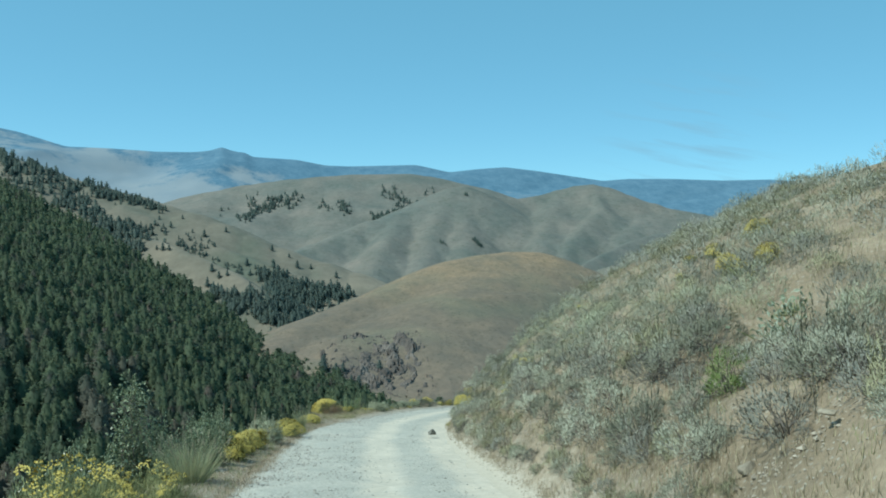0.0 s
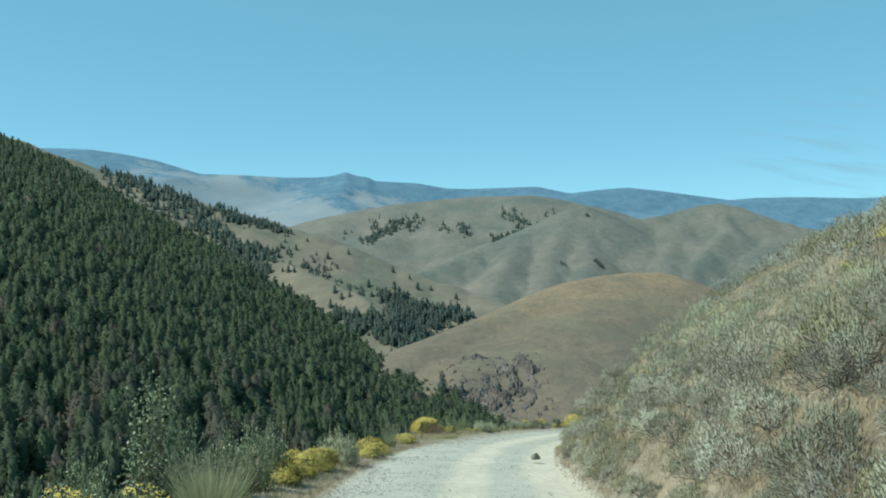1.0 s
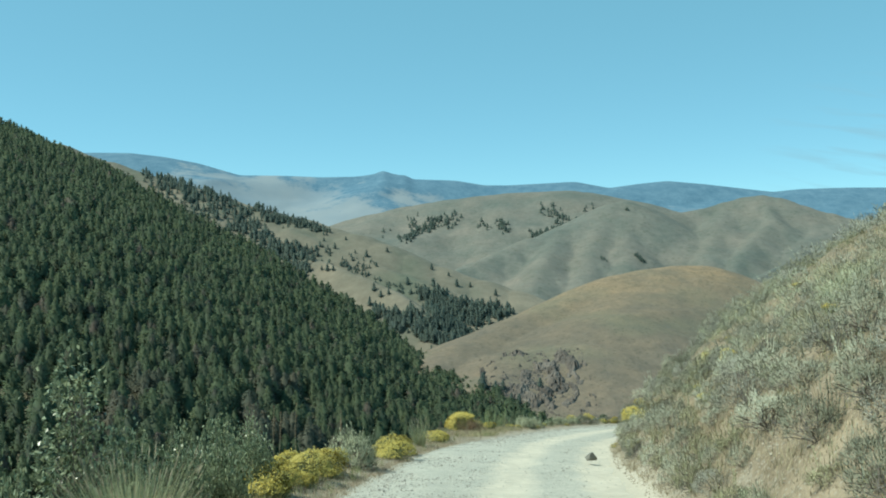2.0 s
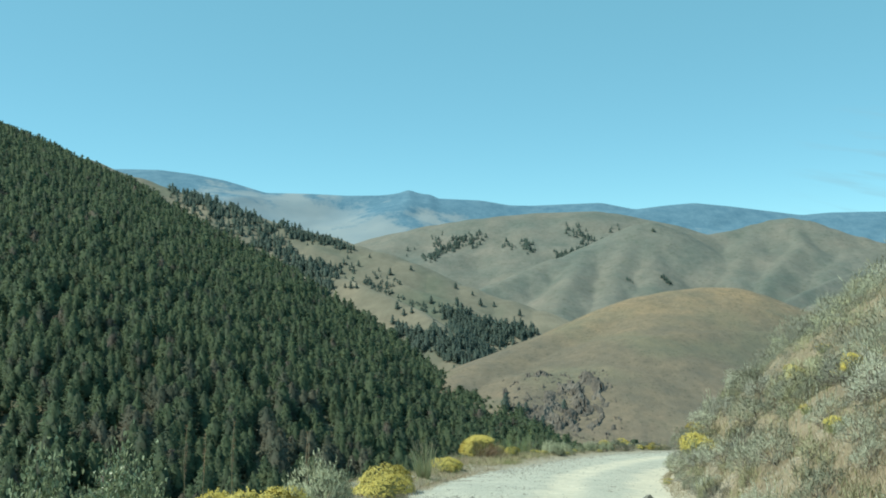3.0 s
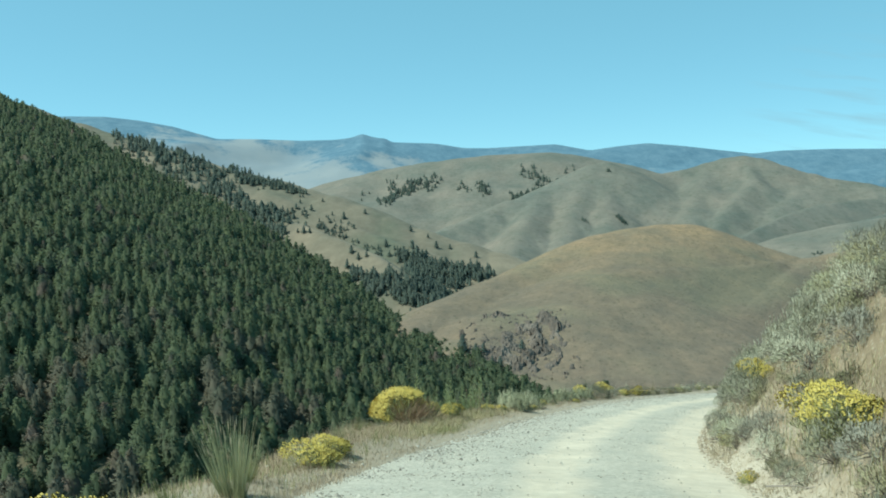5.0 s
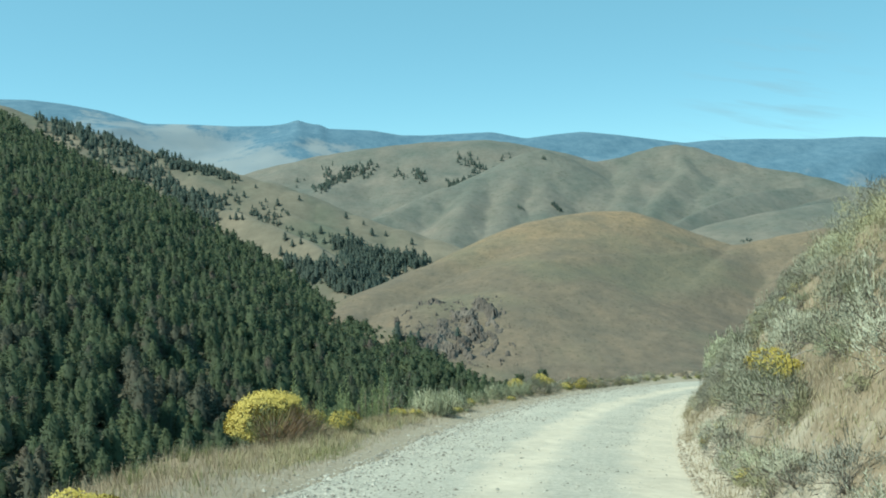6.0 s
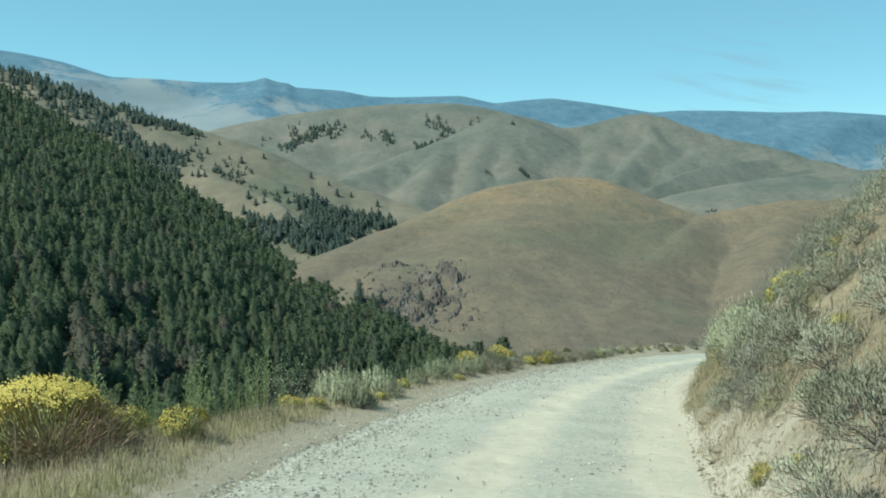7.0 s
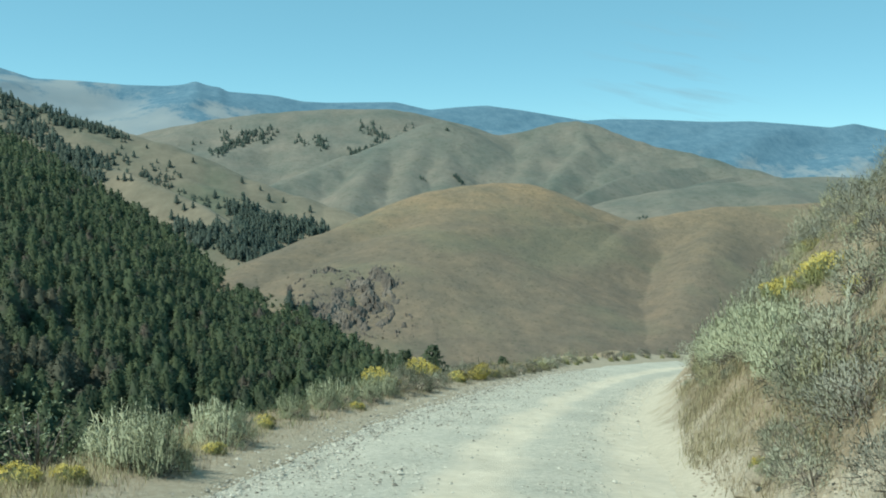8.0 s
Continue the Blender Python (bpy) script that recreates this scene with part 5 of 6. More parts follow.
for s, u, k in RABBIT_NEAR + RABBIT_FAR:
    plant(RABBITS[2 if k < 0.9 or s > 105 else 0], s, u, k * 0.75)
plant(PALE, 65.4, 5.8, 1.1)
plant(PALE, 66.0, 6.2, 0.95)
for s, u in ((80.4, 6.8), (77.8, 7.8), (100.5, 6.9), (101.6, 6.3), (113.2, 2.95), (113.9, 2.75)):
    plant(WHITEF, s, u, rng.uniform(0.6, 0.9))
plant(FRESH, 64.0, 4.4, 1.0, label="bright green leafy bush on the dry bank")
taken = [(65.4, 5.8), (65.0, 5.3), (66.0, 6.2), (65.8, 5.6), (64.0, 4.4), (63.6, 4.1)]
for s, u, k in ((107.4, 3.6, 0.9), (108.6, 3.7, 1.0), (109.7, 3.6, 0.9), (110.8, 3.5, 0.95), (112.0, 3.4, 0.9), (113.4, 3.3, 0.9)):
    plant(GREYSAGE, s, u, k, label="fresh pale green sagebrush above the road")
    taken.append((s, u))
taken += [(97.0, 3.75), (96.6, 3.5), (110.6, 4.4), (110.0, 4.0), (113.0, 4.5), (112.4, 4.2), (114.6, 4.3), (114.0, 4.0), (89.2, 3.5), (90.2, 3.5), (88.5, 3.3)]
# the larger bushes of the bank
# s along the road, u across, size, kind
BANK_START = [
    (60.8, 4.4, 0.9, 1), (61.5, 4.65, 1.0, 3), (61.6, 4.0, 1.1, 1), (62.0, 4.6, 1.2, 0), (62.3, 5.1, 1.0, 0), (62.6, 3.65, 0.75, 0), (62.8, 3.6, 0.95, 3), (63.3, 5.0, 0.9, 3),
    (64.2, 4.0, 0.8, 0), (64.4, 3.5, 1.0, 1), (64.7, 5.2, 0.85, 3), (65.2, 3.6, 1.2, 0), (65.9, 4.0, 0.85, 0), (66.7, 5.15, 1.2, 3), (66.8, 4.6, 1.15, 3), (66.9, 4.4, 1.1, 1),
    (67.2, 3.5, 1.1, 3), (67.6, 3.95, 1.05, 3), (67.7, 5.6, 1.1, 1), (68.0, 3.6, 0.9, 1), (68.3, 4.9, 1.0, 2), (68.6, 4.05, 1.0, 0), (68.9, 3.45, 1.0, 0), (69.6, 4.7, 0.85, 4),
]
BANK_LOWER = [
    (69.9, 3.9, 0.85, 1), (70.2, 4.4, 1.15, 1), (70.4, 5.3, 1.2, 3), (71.1, 4.1, 0.9, 3), (71.6, 3.7, 1.0, 0), (72.3, 4.4, 0.9, 0), (72.6, 5.2, 1.1, 0), (73.6, 3.75, 1.1, 3),
    (74.6, 4.9, 1.2, 1), (76.0, 4.0, 1.15, 1), (77.2, 4.6, 1.1, 3), (77.4, 3.3, 0.9, 0), (78.6, 4.4, 1.0, 0), (79.8, 4.7, 1.1, 1), (81.0, 3.7, 1.0, 3), (82.2, 3.5, 1.0, 0),
    (84.0, 3.8, 1.1, 1), (84.6, 4.6, 1.15, 0), (85.2, 3.5, 1.0, 3), (86.6, 4.3, 1.1, 3), (88.0, 3.4, 0.9, 1), (89.0, 3.3, 1.0, 0), (89.6, 4.9, 1.2, 1), (90.6, 4.8, 1.1, 3),
]
BANK_MIDDLE = [
    (91.2, 3.1, 0.75, 0), (91.6, 4.2, 1.0, 1), (92.3, 3.2, 0.85, 1), (92.8, 3.9, 1.0, 3), (93.4, 3.1, 0.8, 3), (93.6, 4.9, 1.1, 3), (94.2, 4.1, 1.1, 0), (94.4, 3.05, 0.75, 5),
    (94.6, 3.4, 0.8, 4), (95.2, 3.4, 1.05, 3), (95.3, 4.0, 1.0, 5), (95.6, 3.0, 0.8, 0), (96.0, 4.1, 1.0, 3), (96.3, 3.45, 1.05, 5), (96.8, 3.05, 0.85, 1), (97.5, 3.4, 1.1, 0),
    (98.0, 3.1, 0.8, 3), (98.0, 4.7, 1.0, 0), (98.2, 4.0, 1.0, 0), (98.7, 3.45, 1.0, 3), (99.2, 4.3, 1.0, 3), (99.8, 3.5, 0.9, 5), (100.6, 3.75, 1.0, 0), (101, 4.4, 1.0, 0),
]
BANK_UPPER = [
    (101.2, 3.3, 0.75, 4), (102.0, 3.8, 1.1, 3), (102.6, 3.3, 0.8, 1), (102.9, 3.6, 0.75, 5), (103.2, 3.75, 1.1, 0), (104.0, 3.1, 0.7, 3), (104.0, 4.4, 1.0, 0), (104.2, 3.5, 1.0, 1),
    (104.6, 3.45, 0.75, 3), (104.8, 5.3, 1.1, 3), (105.2, 3.5, 0.85, 2), (105.6, 3.7, 1.1, 3), (106.1, 4.35, 1.1, 5), (106.4, 3.5, 1.0, 0), (106.9, 3.95, 1.1, 3), (107.7, 4.4, 1.1, 0),
    (108.9, 4.9, 1.0, 1),
]
for s, u, k, kind in BANK_START + BANK_LOWER + BANK_MIDDLE + BANK_UPPER:
    plant(SAGES[kind], s, u, k)
    taken.append((s, u))
SCARS = ((61, 3.9, 0.8), (64.9, 4.3, 0.6), (72.8, 3.6, 0.6), (87.6, 4.6, 0.5), (86.4, 3.3, 0.6), (80.0, 3.45, 1.0), (83, 3.2, 0.5), (91.5, 5.4, 0.5), (98.9, 3.2, 0.8), (100.4, 3.2, 0.7), (103.3, 3.2, 0.6))
rest = []
for _ in range(14000):
    s, u = rng.uniform(56, 142), 3.0 + 26 * rng.random() ** 1.7
    size = rng.uniform(0.65, 1.35) * (1 if u > 3.7 else 0.7)
    if any((s - a) ** 2 + (1.3 * (u - b)) ** 2 < r * r for a, b, r in SCARS):
        continue
    if rough2(s / 4.0, u / 2.4, 2, 21) < (-0.5 if u > 3.6 else -0.2):
        continue
    room = (0.7 if u < 9 else 0.68) * size
    if any(abs(s - a) < room and abs(u - b) < room and (s - a) ** 2 + (u - b) ** 2 < room * room for a, b in taken):
        continue
    taken.append((s, u))
    rest.append((s, u, size))
rest.sort(key=lambda q: q[1] + max(0, q[0] - 112) * 0.25 + max(0, 58 - q[0]) * 0.8)
for s, u, size in rest[:165]:
    plant(SAGES[rng.integers(6)], s, u, size)


def smallsage(seed, bunches, sprigs):
    """A simpler sagebrush for the slope further up."""
    t = Tuft(seed)
    lumps = [(t.dome(1, 0.1), t.rng.uniform(-0.3, 0.4)) for _ in range(6)]
    for _ in range(bunches):
        d = t.dome(1, 0.0)
        c = d * (0.55, 0.55, 0.55) * lumpy(t, d, lumps) * t.rng.uniform(0.72, 1.0)
        for _ in range(sprigs):
            p = c + t.rng.normal(size=3) * 0.045
            t.blade(p, p + (d * 0.6 + np.array([0, 0, 0.5]) + t.rng.normal(size=3) * 0.5) * t.rng.uniform(0.045, 0.08), 0.13 / (sprigs + 2))
    v = np.array(t.v)
    out = v / 0.55 * 0.9 + (0, 0, 0.1) + np.repeat(t.rng.normal(size=(len(v) // 3, 3)), 3, 0) * 0.3
    return v, np.array(t.f), out


def cover(where, shapes, kinds):
    """Sagebrush beyond the nearest bushes, joined by colour."""
    for k, (material, words) in enumerate(kinds):
        more = where[k::len(kinds)]
        v, f, o = gather(shapes, lay(more[:, 0], more[:, 1]) - (0, 0, 0.04), more[:, 2], rng.uniform(0, 6.28, len(more)), rng.integers(0, len(shapes), len(more)), rng.uniform(0.9, 1.2, len(more)))
        tagged(arrays("sagebrush_cover", v, f, material, None, words, facing=o), kind="stuff", category="shrub")


cover(np.array(rest[165:430]), [smallsage(220 + k, 105, 14) for k in range(6)], ((M_SAGE, "grey-green sagebrush higher on the bank"), (M_DARKSAGE, "dark grey sagebrush higher on the bank"), (M_OLIVESAGE, "olive sagebrush higher on the bank"), (M_PALESAGE, "pale green sagebrush higher on the bank"), (M_SAGE, "pale grey sagebrush higher on the bank"), (M_DARKSAGE, "dull grey-green sagebrush higher on the bank")))
cover(np.array(rest[430:1350]), [smallsage(200 + k, 82, 7) for k in range(6)], ((M_SAGE, "grey-green sagebrush covering the upper bank"), (M_OLIVESAGE, "olive green brush covering the upper bank"), (M_DARKSAGE, "dark grey sagebrush covering the upper bank")))

# ---- stones, crags, gravel, grass ----
def stony(name, dark, light):
    m = shader(name, 0.9)
    info = m.node_tree.nodes.new("ShaderNodeObjectInfo")
    tone = ramp(m, tex(m, 5, 8, 0.7), [(0.3, dark), (0.7, light)])
    each = ramp(m, info.outputs["Random"], [(0.0, (0.75, 0.75, 0.75)), (1.0, (1.2, 1.18, 1.12))])
    link(m, mix(m, 1.0, tone, each, "MULTIPLY"), base(m).inputs["Base Color"])
    bump(m, tex(m, 14, 8, 0.7), 0.6, 0.02)
    return m


M_STONE = stony("tan_stone", (0.21, 0.185, 0.145), (0.40, 0.355, 0.285))
M_GREY = stony("grey_stone", (0.15, 0.145, 0.125), (0.30, 0.29, 0.25))
M_CRAG = hillside("grey_crag", (0.098, 0.085, 0.076), (0.138, 0.119, 0.104), (0.19, 0.165, 0.143), 0.12, 1.6, 0.6)


def boulder(seed, n=16, flat=0.7):
    """An angular broken stone about one metre across."""
    r = np.random.default_rng(seed)
    bm = bmesh.new()
    for _ in range(n):
        d = r.normal(size=3)
        d /= np.linalg.norm(d)
        bm.verts.new(d * (0.5, 0.42, 0.5 * flat) * r.uniform(0.75, 1.05))
    hull = bmesh.ops.convex_hull(bm, input=bm.verts)
    loose = [v for v in bm.verts if not v.link_faces]
    bmesh.ops.delete(bm, geom=loose, context="VERTS")
    bmesh.ops.bevel(bm, geom=list(bm.edges), offset=0.018, segments=1, affect="EDGES")
    return bm


STONES = []
for k in range(6):
    bm = boulder(300 + k, 14 + k, (0.5, 0.7, 0.4, 0.8, 0.6, 0.35)[k])
    STONES.append(tagged(part("stone", bm, M_STONE), "pale angular stone fallen at the foot of the bank", "stone", "stones along the bank"))


def drop_stone(k, s, u, size, lift=0.16):
    p = lay(s, u)
    m = pose(p[0], p[1], p[2] + size * lift, rng.uniform(-12, 12), rng.uniform(-12, 12), rng.uniform(0, 360)) @ Matrix.Diagonal((size, size, size, 1))
    if STONES[k] in used:
        return copy_thing(STONES[k], m)
    used.add(STONES[k])
    STONES[k].matrix_basis = m
    return STONES[k]


for s, u, size in ((61.6, 3.6, 0.24), (102.0, 2.75, 0.26), (102.3, 2.85, 0.2), (102.6, 2.8, 0.18), (105.2, 2.8, 0.3), (106.2, 2.75, 0.26), (103.2, 2.95, 0.42), (105.2, 2.95, 0.38), (104.8, 3.1, 0.3), (104.2, 2.9, 0.2), (88.8, 2.85, 0.36), (88.2, 3.0, 0.3), (102.4, 2.7, 0.26), (88.0, 3.2, 0.32), (95.1, 3.15, 0.3), (99.8, 3.3, 0.24), (89.2, 5.2, 0.42), (106.0, 2.45, 0.2), (100.6, 3.0, 0.22), (80.6, 3.4, 0.3), (82.2, 3.6, 0.26), (103.8, 3.6, 0.34), (92.2, 5.3, 0.3)):
    drop_stone(rng.integers(6), s, u, size)
for _ in range(120):
    s = rng.uniform(60, 122)
    drop_stone(rng.integers(6), s, 2.6 + abs(rng.normal(0, 0.45)), rng.uniform(0.05, 0.15))
for s, u, r in SCARS:
    for _ in range(9 + int(7 * (r > 0.9))):
        drop_stone(rng.integers(6), s + rng.normal(0, r * 0.4), max(2.8, u + rng.normal(0, r * 0.3)), rng.uniform(0.06, 0.2))

slab = drop_stone(5, 60.8, 3.98, 0.75, 0.24)
slab["label"] = "flat pale stone slab sunk in the dry bank"
rock = tagged(part("fallen_rock", boulder(411, 13, 0.95), M_GREY), "grey angular rock lying on the gravel road", "rock")
p = lay(83.8, 2.0, False)
rock.matrix_basis = pose(p[0], p[1], p[2] + 0.12, 8, -6, 40) @ Matrix.Diagonal((0.36, 0.36, 0.36, 1))


M_RUSTROCK = hillside("rusty_rock", (0.075, 0.055, 0.04), (0.13, 0.092, 0.06), (0.2, 0.145, 0.1), 2.0, 14.0, 0.04)
rock = tagged(part("jutting_rock", boulder(415, 15, 0.8), M_RUSTROCK), "rusty brown rock jutting out of the bank", "rock")
p = lay(87.4, 4.75)
rock.matrix_basis = pose(p[0], p[1], p[2] + 0.1, 12, -25, 70) @ Matrix.Diagonal((0.75, 0.5, 0.55, 1))

M_DEAD = leafy("bleached_wood", (0.17, 0.15, 0.13), (0.33, 0.3, 0.265), 0.9, 0.5)


def deadwood(seed, long=0.9):
    """A bleached fallen branch with a few forks."""
    ob = tagged(new("dead_branch"), "bleached fallen branch at the foot of the bank", "branch", "dead branches")
    w = Tuft(seed)
    w.twig([(-long / 2, 0, 0.03), (-0.1, 0.05, 0.06), (long * 0.3, -0.03, 0.05), (long / 2, 0.06, 0.1)], 0.03, 0.4)
    w.mesh("limb", M_DEAD, ob)
    for k in range(3):
        t = Tuft(seed + 10 + k)
        x = -0.2 + 0.25 * k
        t.twig([(x, 0.02, 0.05), (x + 0.1, 0.12 * (-1) ** k, 0.12), (x + 0.25, 0.2 * (-1) ** k, 0.14)], 0.022, 0.4)
        t.mesh("twig", M_DEAD, ob)
    return ob


LIMB = deadwood(501)
for s, u, k in ((89.2, 2.95, 0.8), (95.2, 3.2, 0.7), (102.8, 3.7, 1.0), (97.5, 3.4, 0.9), (64.5, 4.2, 0.8), (95.6, 3.45, 1.0), (96.2, 3.55, 1.1), (96.9, 4.0, 1.0), (94.9, 3.5, 0.9), (60.7, 5.0, 1.2), (61.1, 5.3, 1.0), (105.3, 3.3, 0.8), (105.8, 3.6, 1.0)):
    plant(LIMB, s, u, k, sink=0.0)

# the crags on the brown hill: broken upright ribs packed together, deep in the slope
crags = tagged(new("rock_outcrop"), "grey-brown jagged crags on the brown hill", "rock outcrop")
hub = Vector((36, 388, float(HILLD.z(36, 388))))
crags.location = hub
gx, gy = np.meshgrid(np.arange(8, 56, 0.6), np.arange(346, 420, 0.9))
shape = np.maximum.reduce([1 - np.hypot((gx - a) / ra, (gy - b) / rb) for a, b, ra, rb in ((38, 384, 13, 26), (21, 361, 10, 12), (44, 398, 9, 16), (6, 391, 4, 5), (33, 366, 9, 12))])
edge = np.clip(shape * 4 + 0.9 * rough2(gx / 3, gy / 5, 3, 77), -0.4, 1)
step = np.round(rough2(gx / 5, gy / 9, 3, 71) * 3) / 3
cleft = np.exp(-(rough2(gx / 3.4, gy / 11, 3, 73) / 0.09) ** 2)
lift = edge * (1.0 + 2.2 * step - 3.6 * cleft) + 0.5 * rough2(gx, gy, 2, 79) - 0.3
sheet = np.stack([gx, gy, HILLD.z(gx, gy) + lift], -1) - np.array(hub)
arrays("rock_face", sheet.reshape(-1, 3), grid_faces(*gx.shape), M_CRAG, crags)
k = 0
for x, y, dx, dy, n, size in ((34.2, 387, 1.0, 3, 16, 4.2), (32.5, 369, 1.2, 4, 14, 4.0), (41.5, 367, 2.2, 2, 12, 3.6), (42, 396, 2.6, 5, 18, 3.8), (48.4, 398, 2, 4, 9, 3.0), (38.4, 381, 3, 5, 22, 3.6), (46, 390, 3, 6, 12, 2.6),
                              (22, 361, 2.2, 3, 16, 2.8), (16, 362, 2, 3, 12, 2.6), (28, 372, 2.5, 4, 16, 3.0), (5.6, 391, 1.6, 2, 5, 2.4), (28, 386, 3, 5, 10, 2.4), (36, 352, 3, 2, 6, 2.6)):
    for _ in range(n):
        big = 1.7 * size * rng.uniform(0.6, 1.3)
        px, py = x + rng.normal(0, dx), y + rng.normal(0, dy)
        block = part("crag", boulder(800 + k, 15, 1.0), M_CRAG, crags)
        place = Vector((px, py, float(HILLD.z(px, py)) - 0.62 * big)) - hub
        block.matrix_basis = Matrix.Translation(place) @ pose(0, 0, 0, rng.uniform(-10, 16), rng.uniform(-4, 24), rng.uniform(-30, 30)) @ Matrix.Diagonal((0.8 * big, 1.3 * big, 1.3 * big, 1))
        k += 1

# loose gravel on the road
n = 22000
gs = 60 + 66 * rng.random(n)
lane = rng.choice(4, n, p=(0.56, 0.2, 0.12, 0.12))
gu = np.choose(lane, (rng.normal(-1.8, 0.6, n), rng.normal(-0.55, 0.3, n), rng.normal(1.3, 0.3, n), rng.uniform(-2.9, 2.9, n)))
gu = np.clip(gu, -3.1, 2.9)
gp = lay(gs, gu, False)
gp[:, 2] += 0.03 - 0.012 * gu ** 2
chip = []
for k in range(5):
    r = np.random.default_rng(900 + k)
    o = np.array([(1, 0, 0), (0, 1, 0), (-1, 0, 0), (0, -1, 0), (0, 0, 0.6), (0, 0, -0.5)]) * r.uniform(0.6, 1.3, (6, 1))
    chip.append((o,  np.array([(0, 1, 4), (1, 2, 4), (2, 3, 4), (3, 0, 4)]), o))
size = rng.uniform(0.008, 0.021, n) * np.where(rng.random(n) < 0.08, 1.7, 1)
M_CHIP = leafy("gravel_chip", (0.2, 0.19, 0.165), (0.54, 0.52, 0.465), 0.9, 1.0)
v, f, o = gather(chip, gp, size, rng.uniform(0, 6.28, n), rng.integers(0, 5, n), np.ones(n))
tagged(arrays("gravel", v, f, M_CHIP, None, "loose pale gravel on the road"), kind="stuff", category="gravel")


# crumbled stone at the foot of the bank and in its scars
n = 6500
gs, gu = 57 + 70 * rng.random(n), 2.55 + np.abs(rng.normal(0, 0.45, n))
for k, (a, b, r) in enumerate(SCARS):
    gs[k * 220:k * 220 + 220], gu[k * 220:k * 220 + 220] = a + rng.normal(0, r * 0.5, 220), np.maximum(b + rng.normal(0, r * 0.45, 220), 2.6)
size = rng.uniform(0.012, 0.03, n) * np.where(rng.random(n) < 0.1, 1.8, 1)
v, f, o = gather(chip, lay(gs, gu), size, rng.uniform(0, 6.28, n), rng.integers(0, 5, n), np.ones(n))
M_RUBBLE = leafy("bank_rubble", (0.22, 0.19, 0.145), (0.42, 0.37, 0.295), 0.9, 1.0)
tagged(arrays("rubble", v, f, M_RUBBLE, None, "crumbled tan stone at the foot of the bank"), kind="stuff", category="gravel")


def turf(name, label, s, u, high, blades, material, spread=0.07):
    """Short grass: every blade one narrow triangle."""
    n = len(s)
    p = np.repeat(lay(s, u), blades, 0)
    h = np.repeat(high, blades) * rng.uniform(0.5, 1.1, n * blades)
    a = rng.uniform(0, 6.28, n * blades)
    foot = p + np.stack([spread * 0.5 * rng.normal(size=n * blades), spread * 0.5 * rng.normal(size=n * blades), np.full(n * blades, -0.02)], -1)
    lean = rng.uniform(0.05, 0.5, n * blades)
    tip = foot + np.stack([np.cos(a) * lean * h, np.sin(a) * lean * h, h], -1)
    side = np.stack([-np.sin(a + 1), np.cos(a + 1), 0 * a], -1) * 0.0034
    v = np.stack([foot - side, foot + side, tip], 1).reshape(-1, 3)
    f = np.arange(len(v)).reshape(-1, 3)
    out = np.repeat(rng.normal(size=(n * blades, 3)) * 0.35 + (0, 0, 1), 3, 0)
    return tagged(arrays(name, v, f, material, None, label, facing=out), kind="stuff", category="grass")


k = 15000
vs, vu = rng.uniform(58, 128, k), -2.45 - 2.2 * rng.random(k) ** 1.1
turf("verge_grass", "short dry tan grass on the verge", vs, vu + 0.2 * rough2(vs, vs * 0, 2, 4), np.where(vu > -2.8, 0.05, 0.1) * np.where((vs > 93) & (vs < 104), 0.6, 1), 5, M_VERGE, 0.12)
def clear(s, u):
    """Leaves the bare scars of the bank mostly open."""
    keep = np.ones(len(s), bool)
    for a, b, r in SCARS:
        keep &= ((s - a) ** 2 + (1.3 * (u - b)) ** 2 > r * r) | (rng.random(len(s)) < 0.3)
    return s[keep], u[keep]


k = 9000
bs, bu = clear(rng.uniform(57, 130, k), 2.75 + 1.3 * rng.random(k) ** 1.2)
turf("bank_grass", "dry straw-coloured grass at the foot of the bank", bs, bu, rng.uniform(0.06, 0.2, len(bs)) * (0.8 + 0.5 * rough2(bs / 1.5, bu, 2, 15)), 11, M_STRAW, 0.16)
k = 15000
bs, bu = clear(rng.uniform(57, 130, k), 3.4 + 10 * rng.random(k) ** 1.5)
turf("bank_grass", "dry straw-coloured grass between the sagebrush", bs, bu, rng.uniform(0.08, 0.26, len(bs)) * (0.9 + 0.4 * rough2(bs / 2, bu / 1.5, 2, 19)), 7, M_MIXED, 0.16)
k = 15000
bs, bu = clear(rng.uniform(57, 130, k), 3.2 + 10 * rng.random(k) ** 1.5)
patchy = rough2(bs / 1.7, bu / 1.3, 3, 33) > 0.05
bs, bu = bs[patchy], bu[patchy]
turf("bank_grass", "grey-green low herbs between the sagebrush", bs, bu, rng.uniform(0.06, 0.18, len(bs)), 6, M_GREENGRASS, 0.16)
k = 3600
bs, bu = rng.uniform(104.5, 115, k), half_right(110) + 0.3 + 1.3 * rng.random(k)
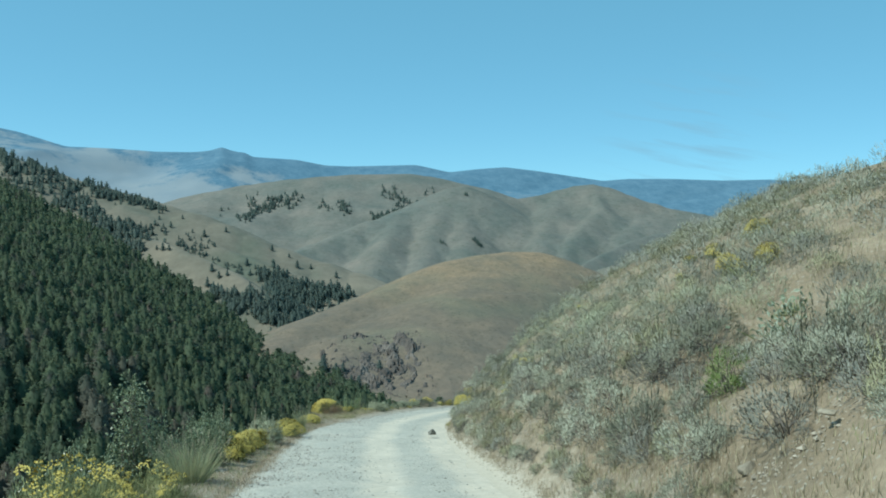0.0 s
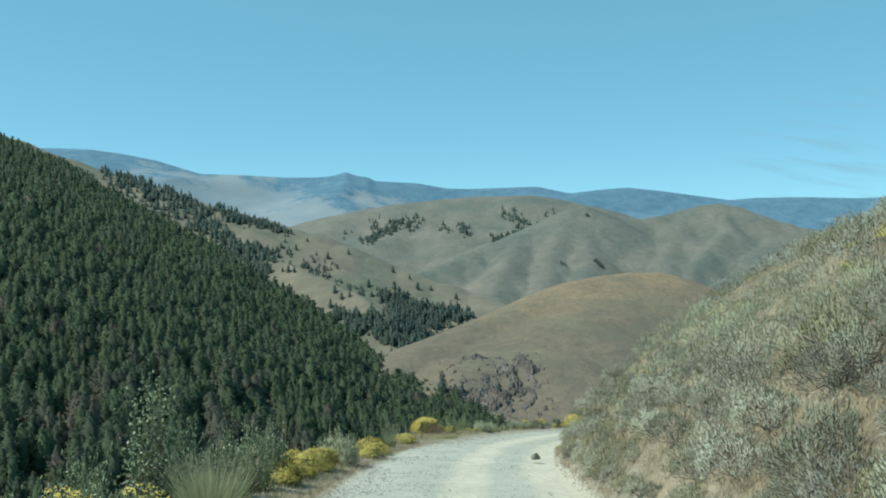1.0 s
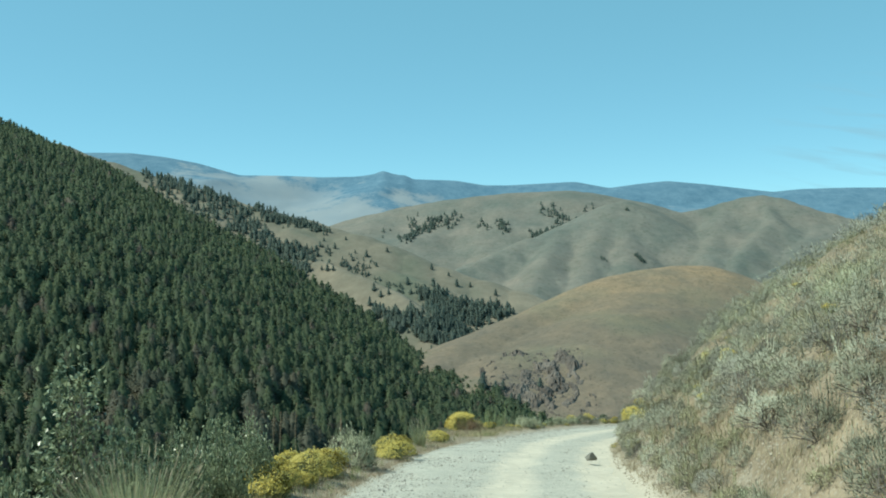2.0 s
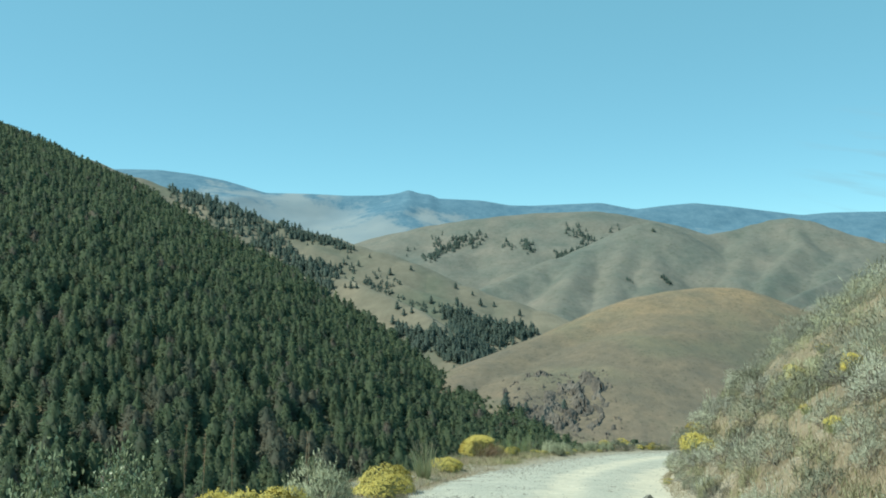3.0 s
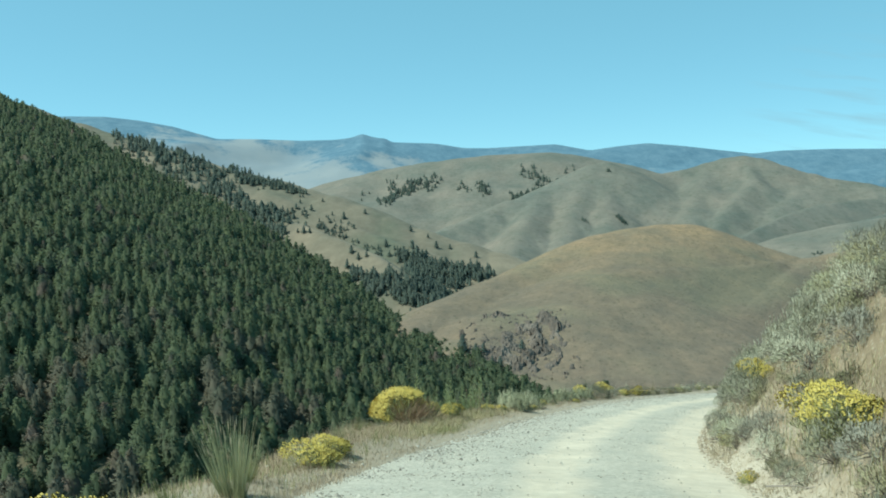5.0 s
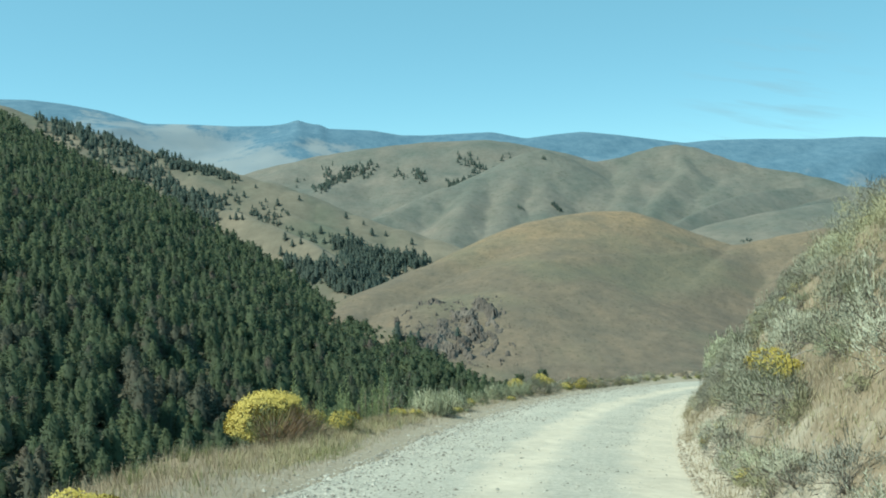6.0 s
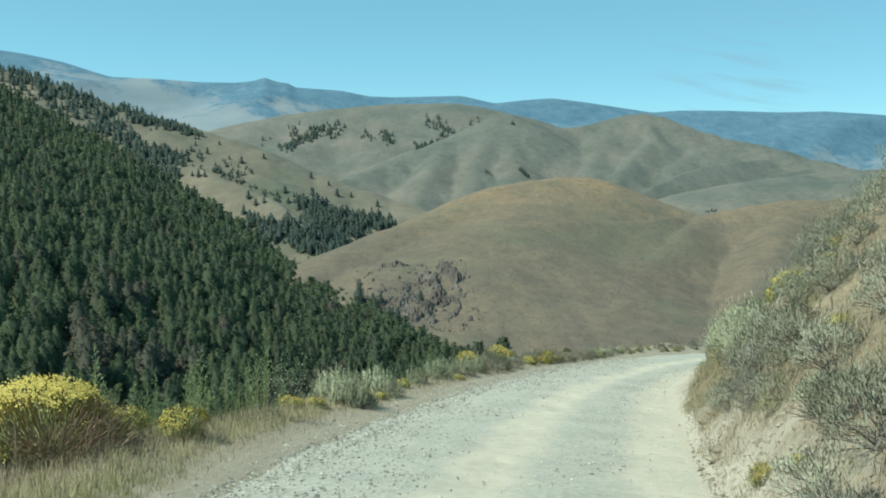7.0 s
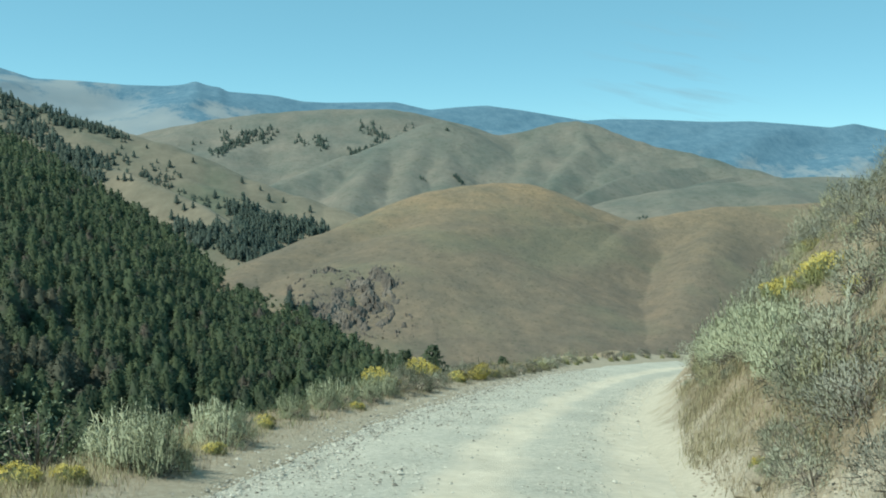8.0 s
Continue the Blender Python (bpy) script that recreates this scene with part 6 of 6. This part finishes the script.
patchy = rough2(bs / 0.9, bu / 0.6, 3, 35) > 0.0
bs, bu = bs[patchy], bu[patchy]
turf("bank_grass", "half-dry olive grass at the foot of the bank", bs, bu, rng.uniform(0.06, 0.24, len(bs)), 7, M_MIXED, 0.16)
k = 2600
turf("verge_grass", "mixed dry and green grass under the verge bushes", rng.uniform(96, 108, k), -2.75 - 0.9 * rng.random(k), rng.uniform(0.06, 0.2, k), 8, M_MIXED, 0.14)
k = 1500
turf("green_verge_grass", "greener grass along the verge", rng.uniform(58, 132, k), -2.6 - 1.5 * rng.random(k), rng.uniform(0.1, 0.3, k), 7, M_GREENGRASS, 0.1)
k = 2000
turf("verge_grass", "tall dry grass leaning on the edge of the drop", rng.uniform(91, 105, k), -3.1 - 1.0 * rng.random(k), rng.uniform(0.08, 0.26, k), 6, M_VERGE, 0.14)
k = 7000
turf("verge_grass", "short trampled dry grass beside the gravel", rng.uniform(60, 128, k), -half_left(97) - 0.2 - 0.9 * rng.random(k), rng.uniform(0.03, 0.10, k), 8, M_VERGE, 0.18)
k = 220
turf("green_verge_grass", "patch of green grass beside the gravel", rng.normal(98.3, 0.9, k), rng.normal(-2.75, 0.16, k), rng.uniform(0.06, 0.14, k), 9, M_GREENGRASS, 0.1)
# coarse stones thrown to the drop side of the road
n = 9000
gs = 60 + 68 * rng.random(n)
gu = -np.abs(rng.normal(0, 0.55, n)) * np.sign(rng.random(n) - 0.25) - half_left(gs) * 0.72
gp = lay(gs, gu, False)
gp[:, 2] += np.where(-gu < half_left(gs), 0.03 - 0.012 * gu ** 2, 0.0)
size = rng.uniform(0.01, 0.026, n) * np.where(rng.random(n) < 0.12, 1.7, 1)
v, f, o = gather(chip, gp, size, rng.uniform(0, 6.28, n), rng.integers(0, 5, n), np.ones(n))
M_COARSE = leafy("coarse_gravel", (0.17, 0.16, 0.14), (0.50, 0.48, 0.43), 0.9, 1.0)
tagged(arrays("gravel", v, f, M_COARSE, None, "coarse grey gravel along the edge of the road"), kind="stuff", category="gravel")
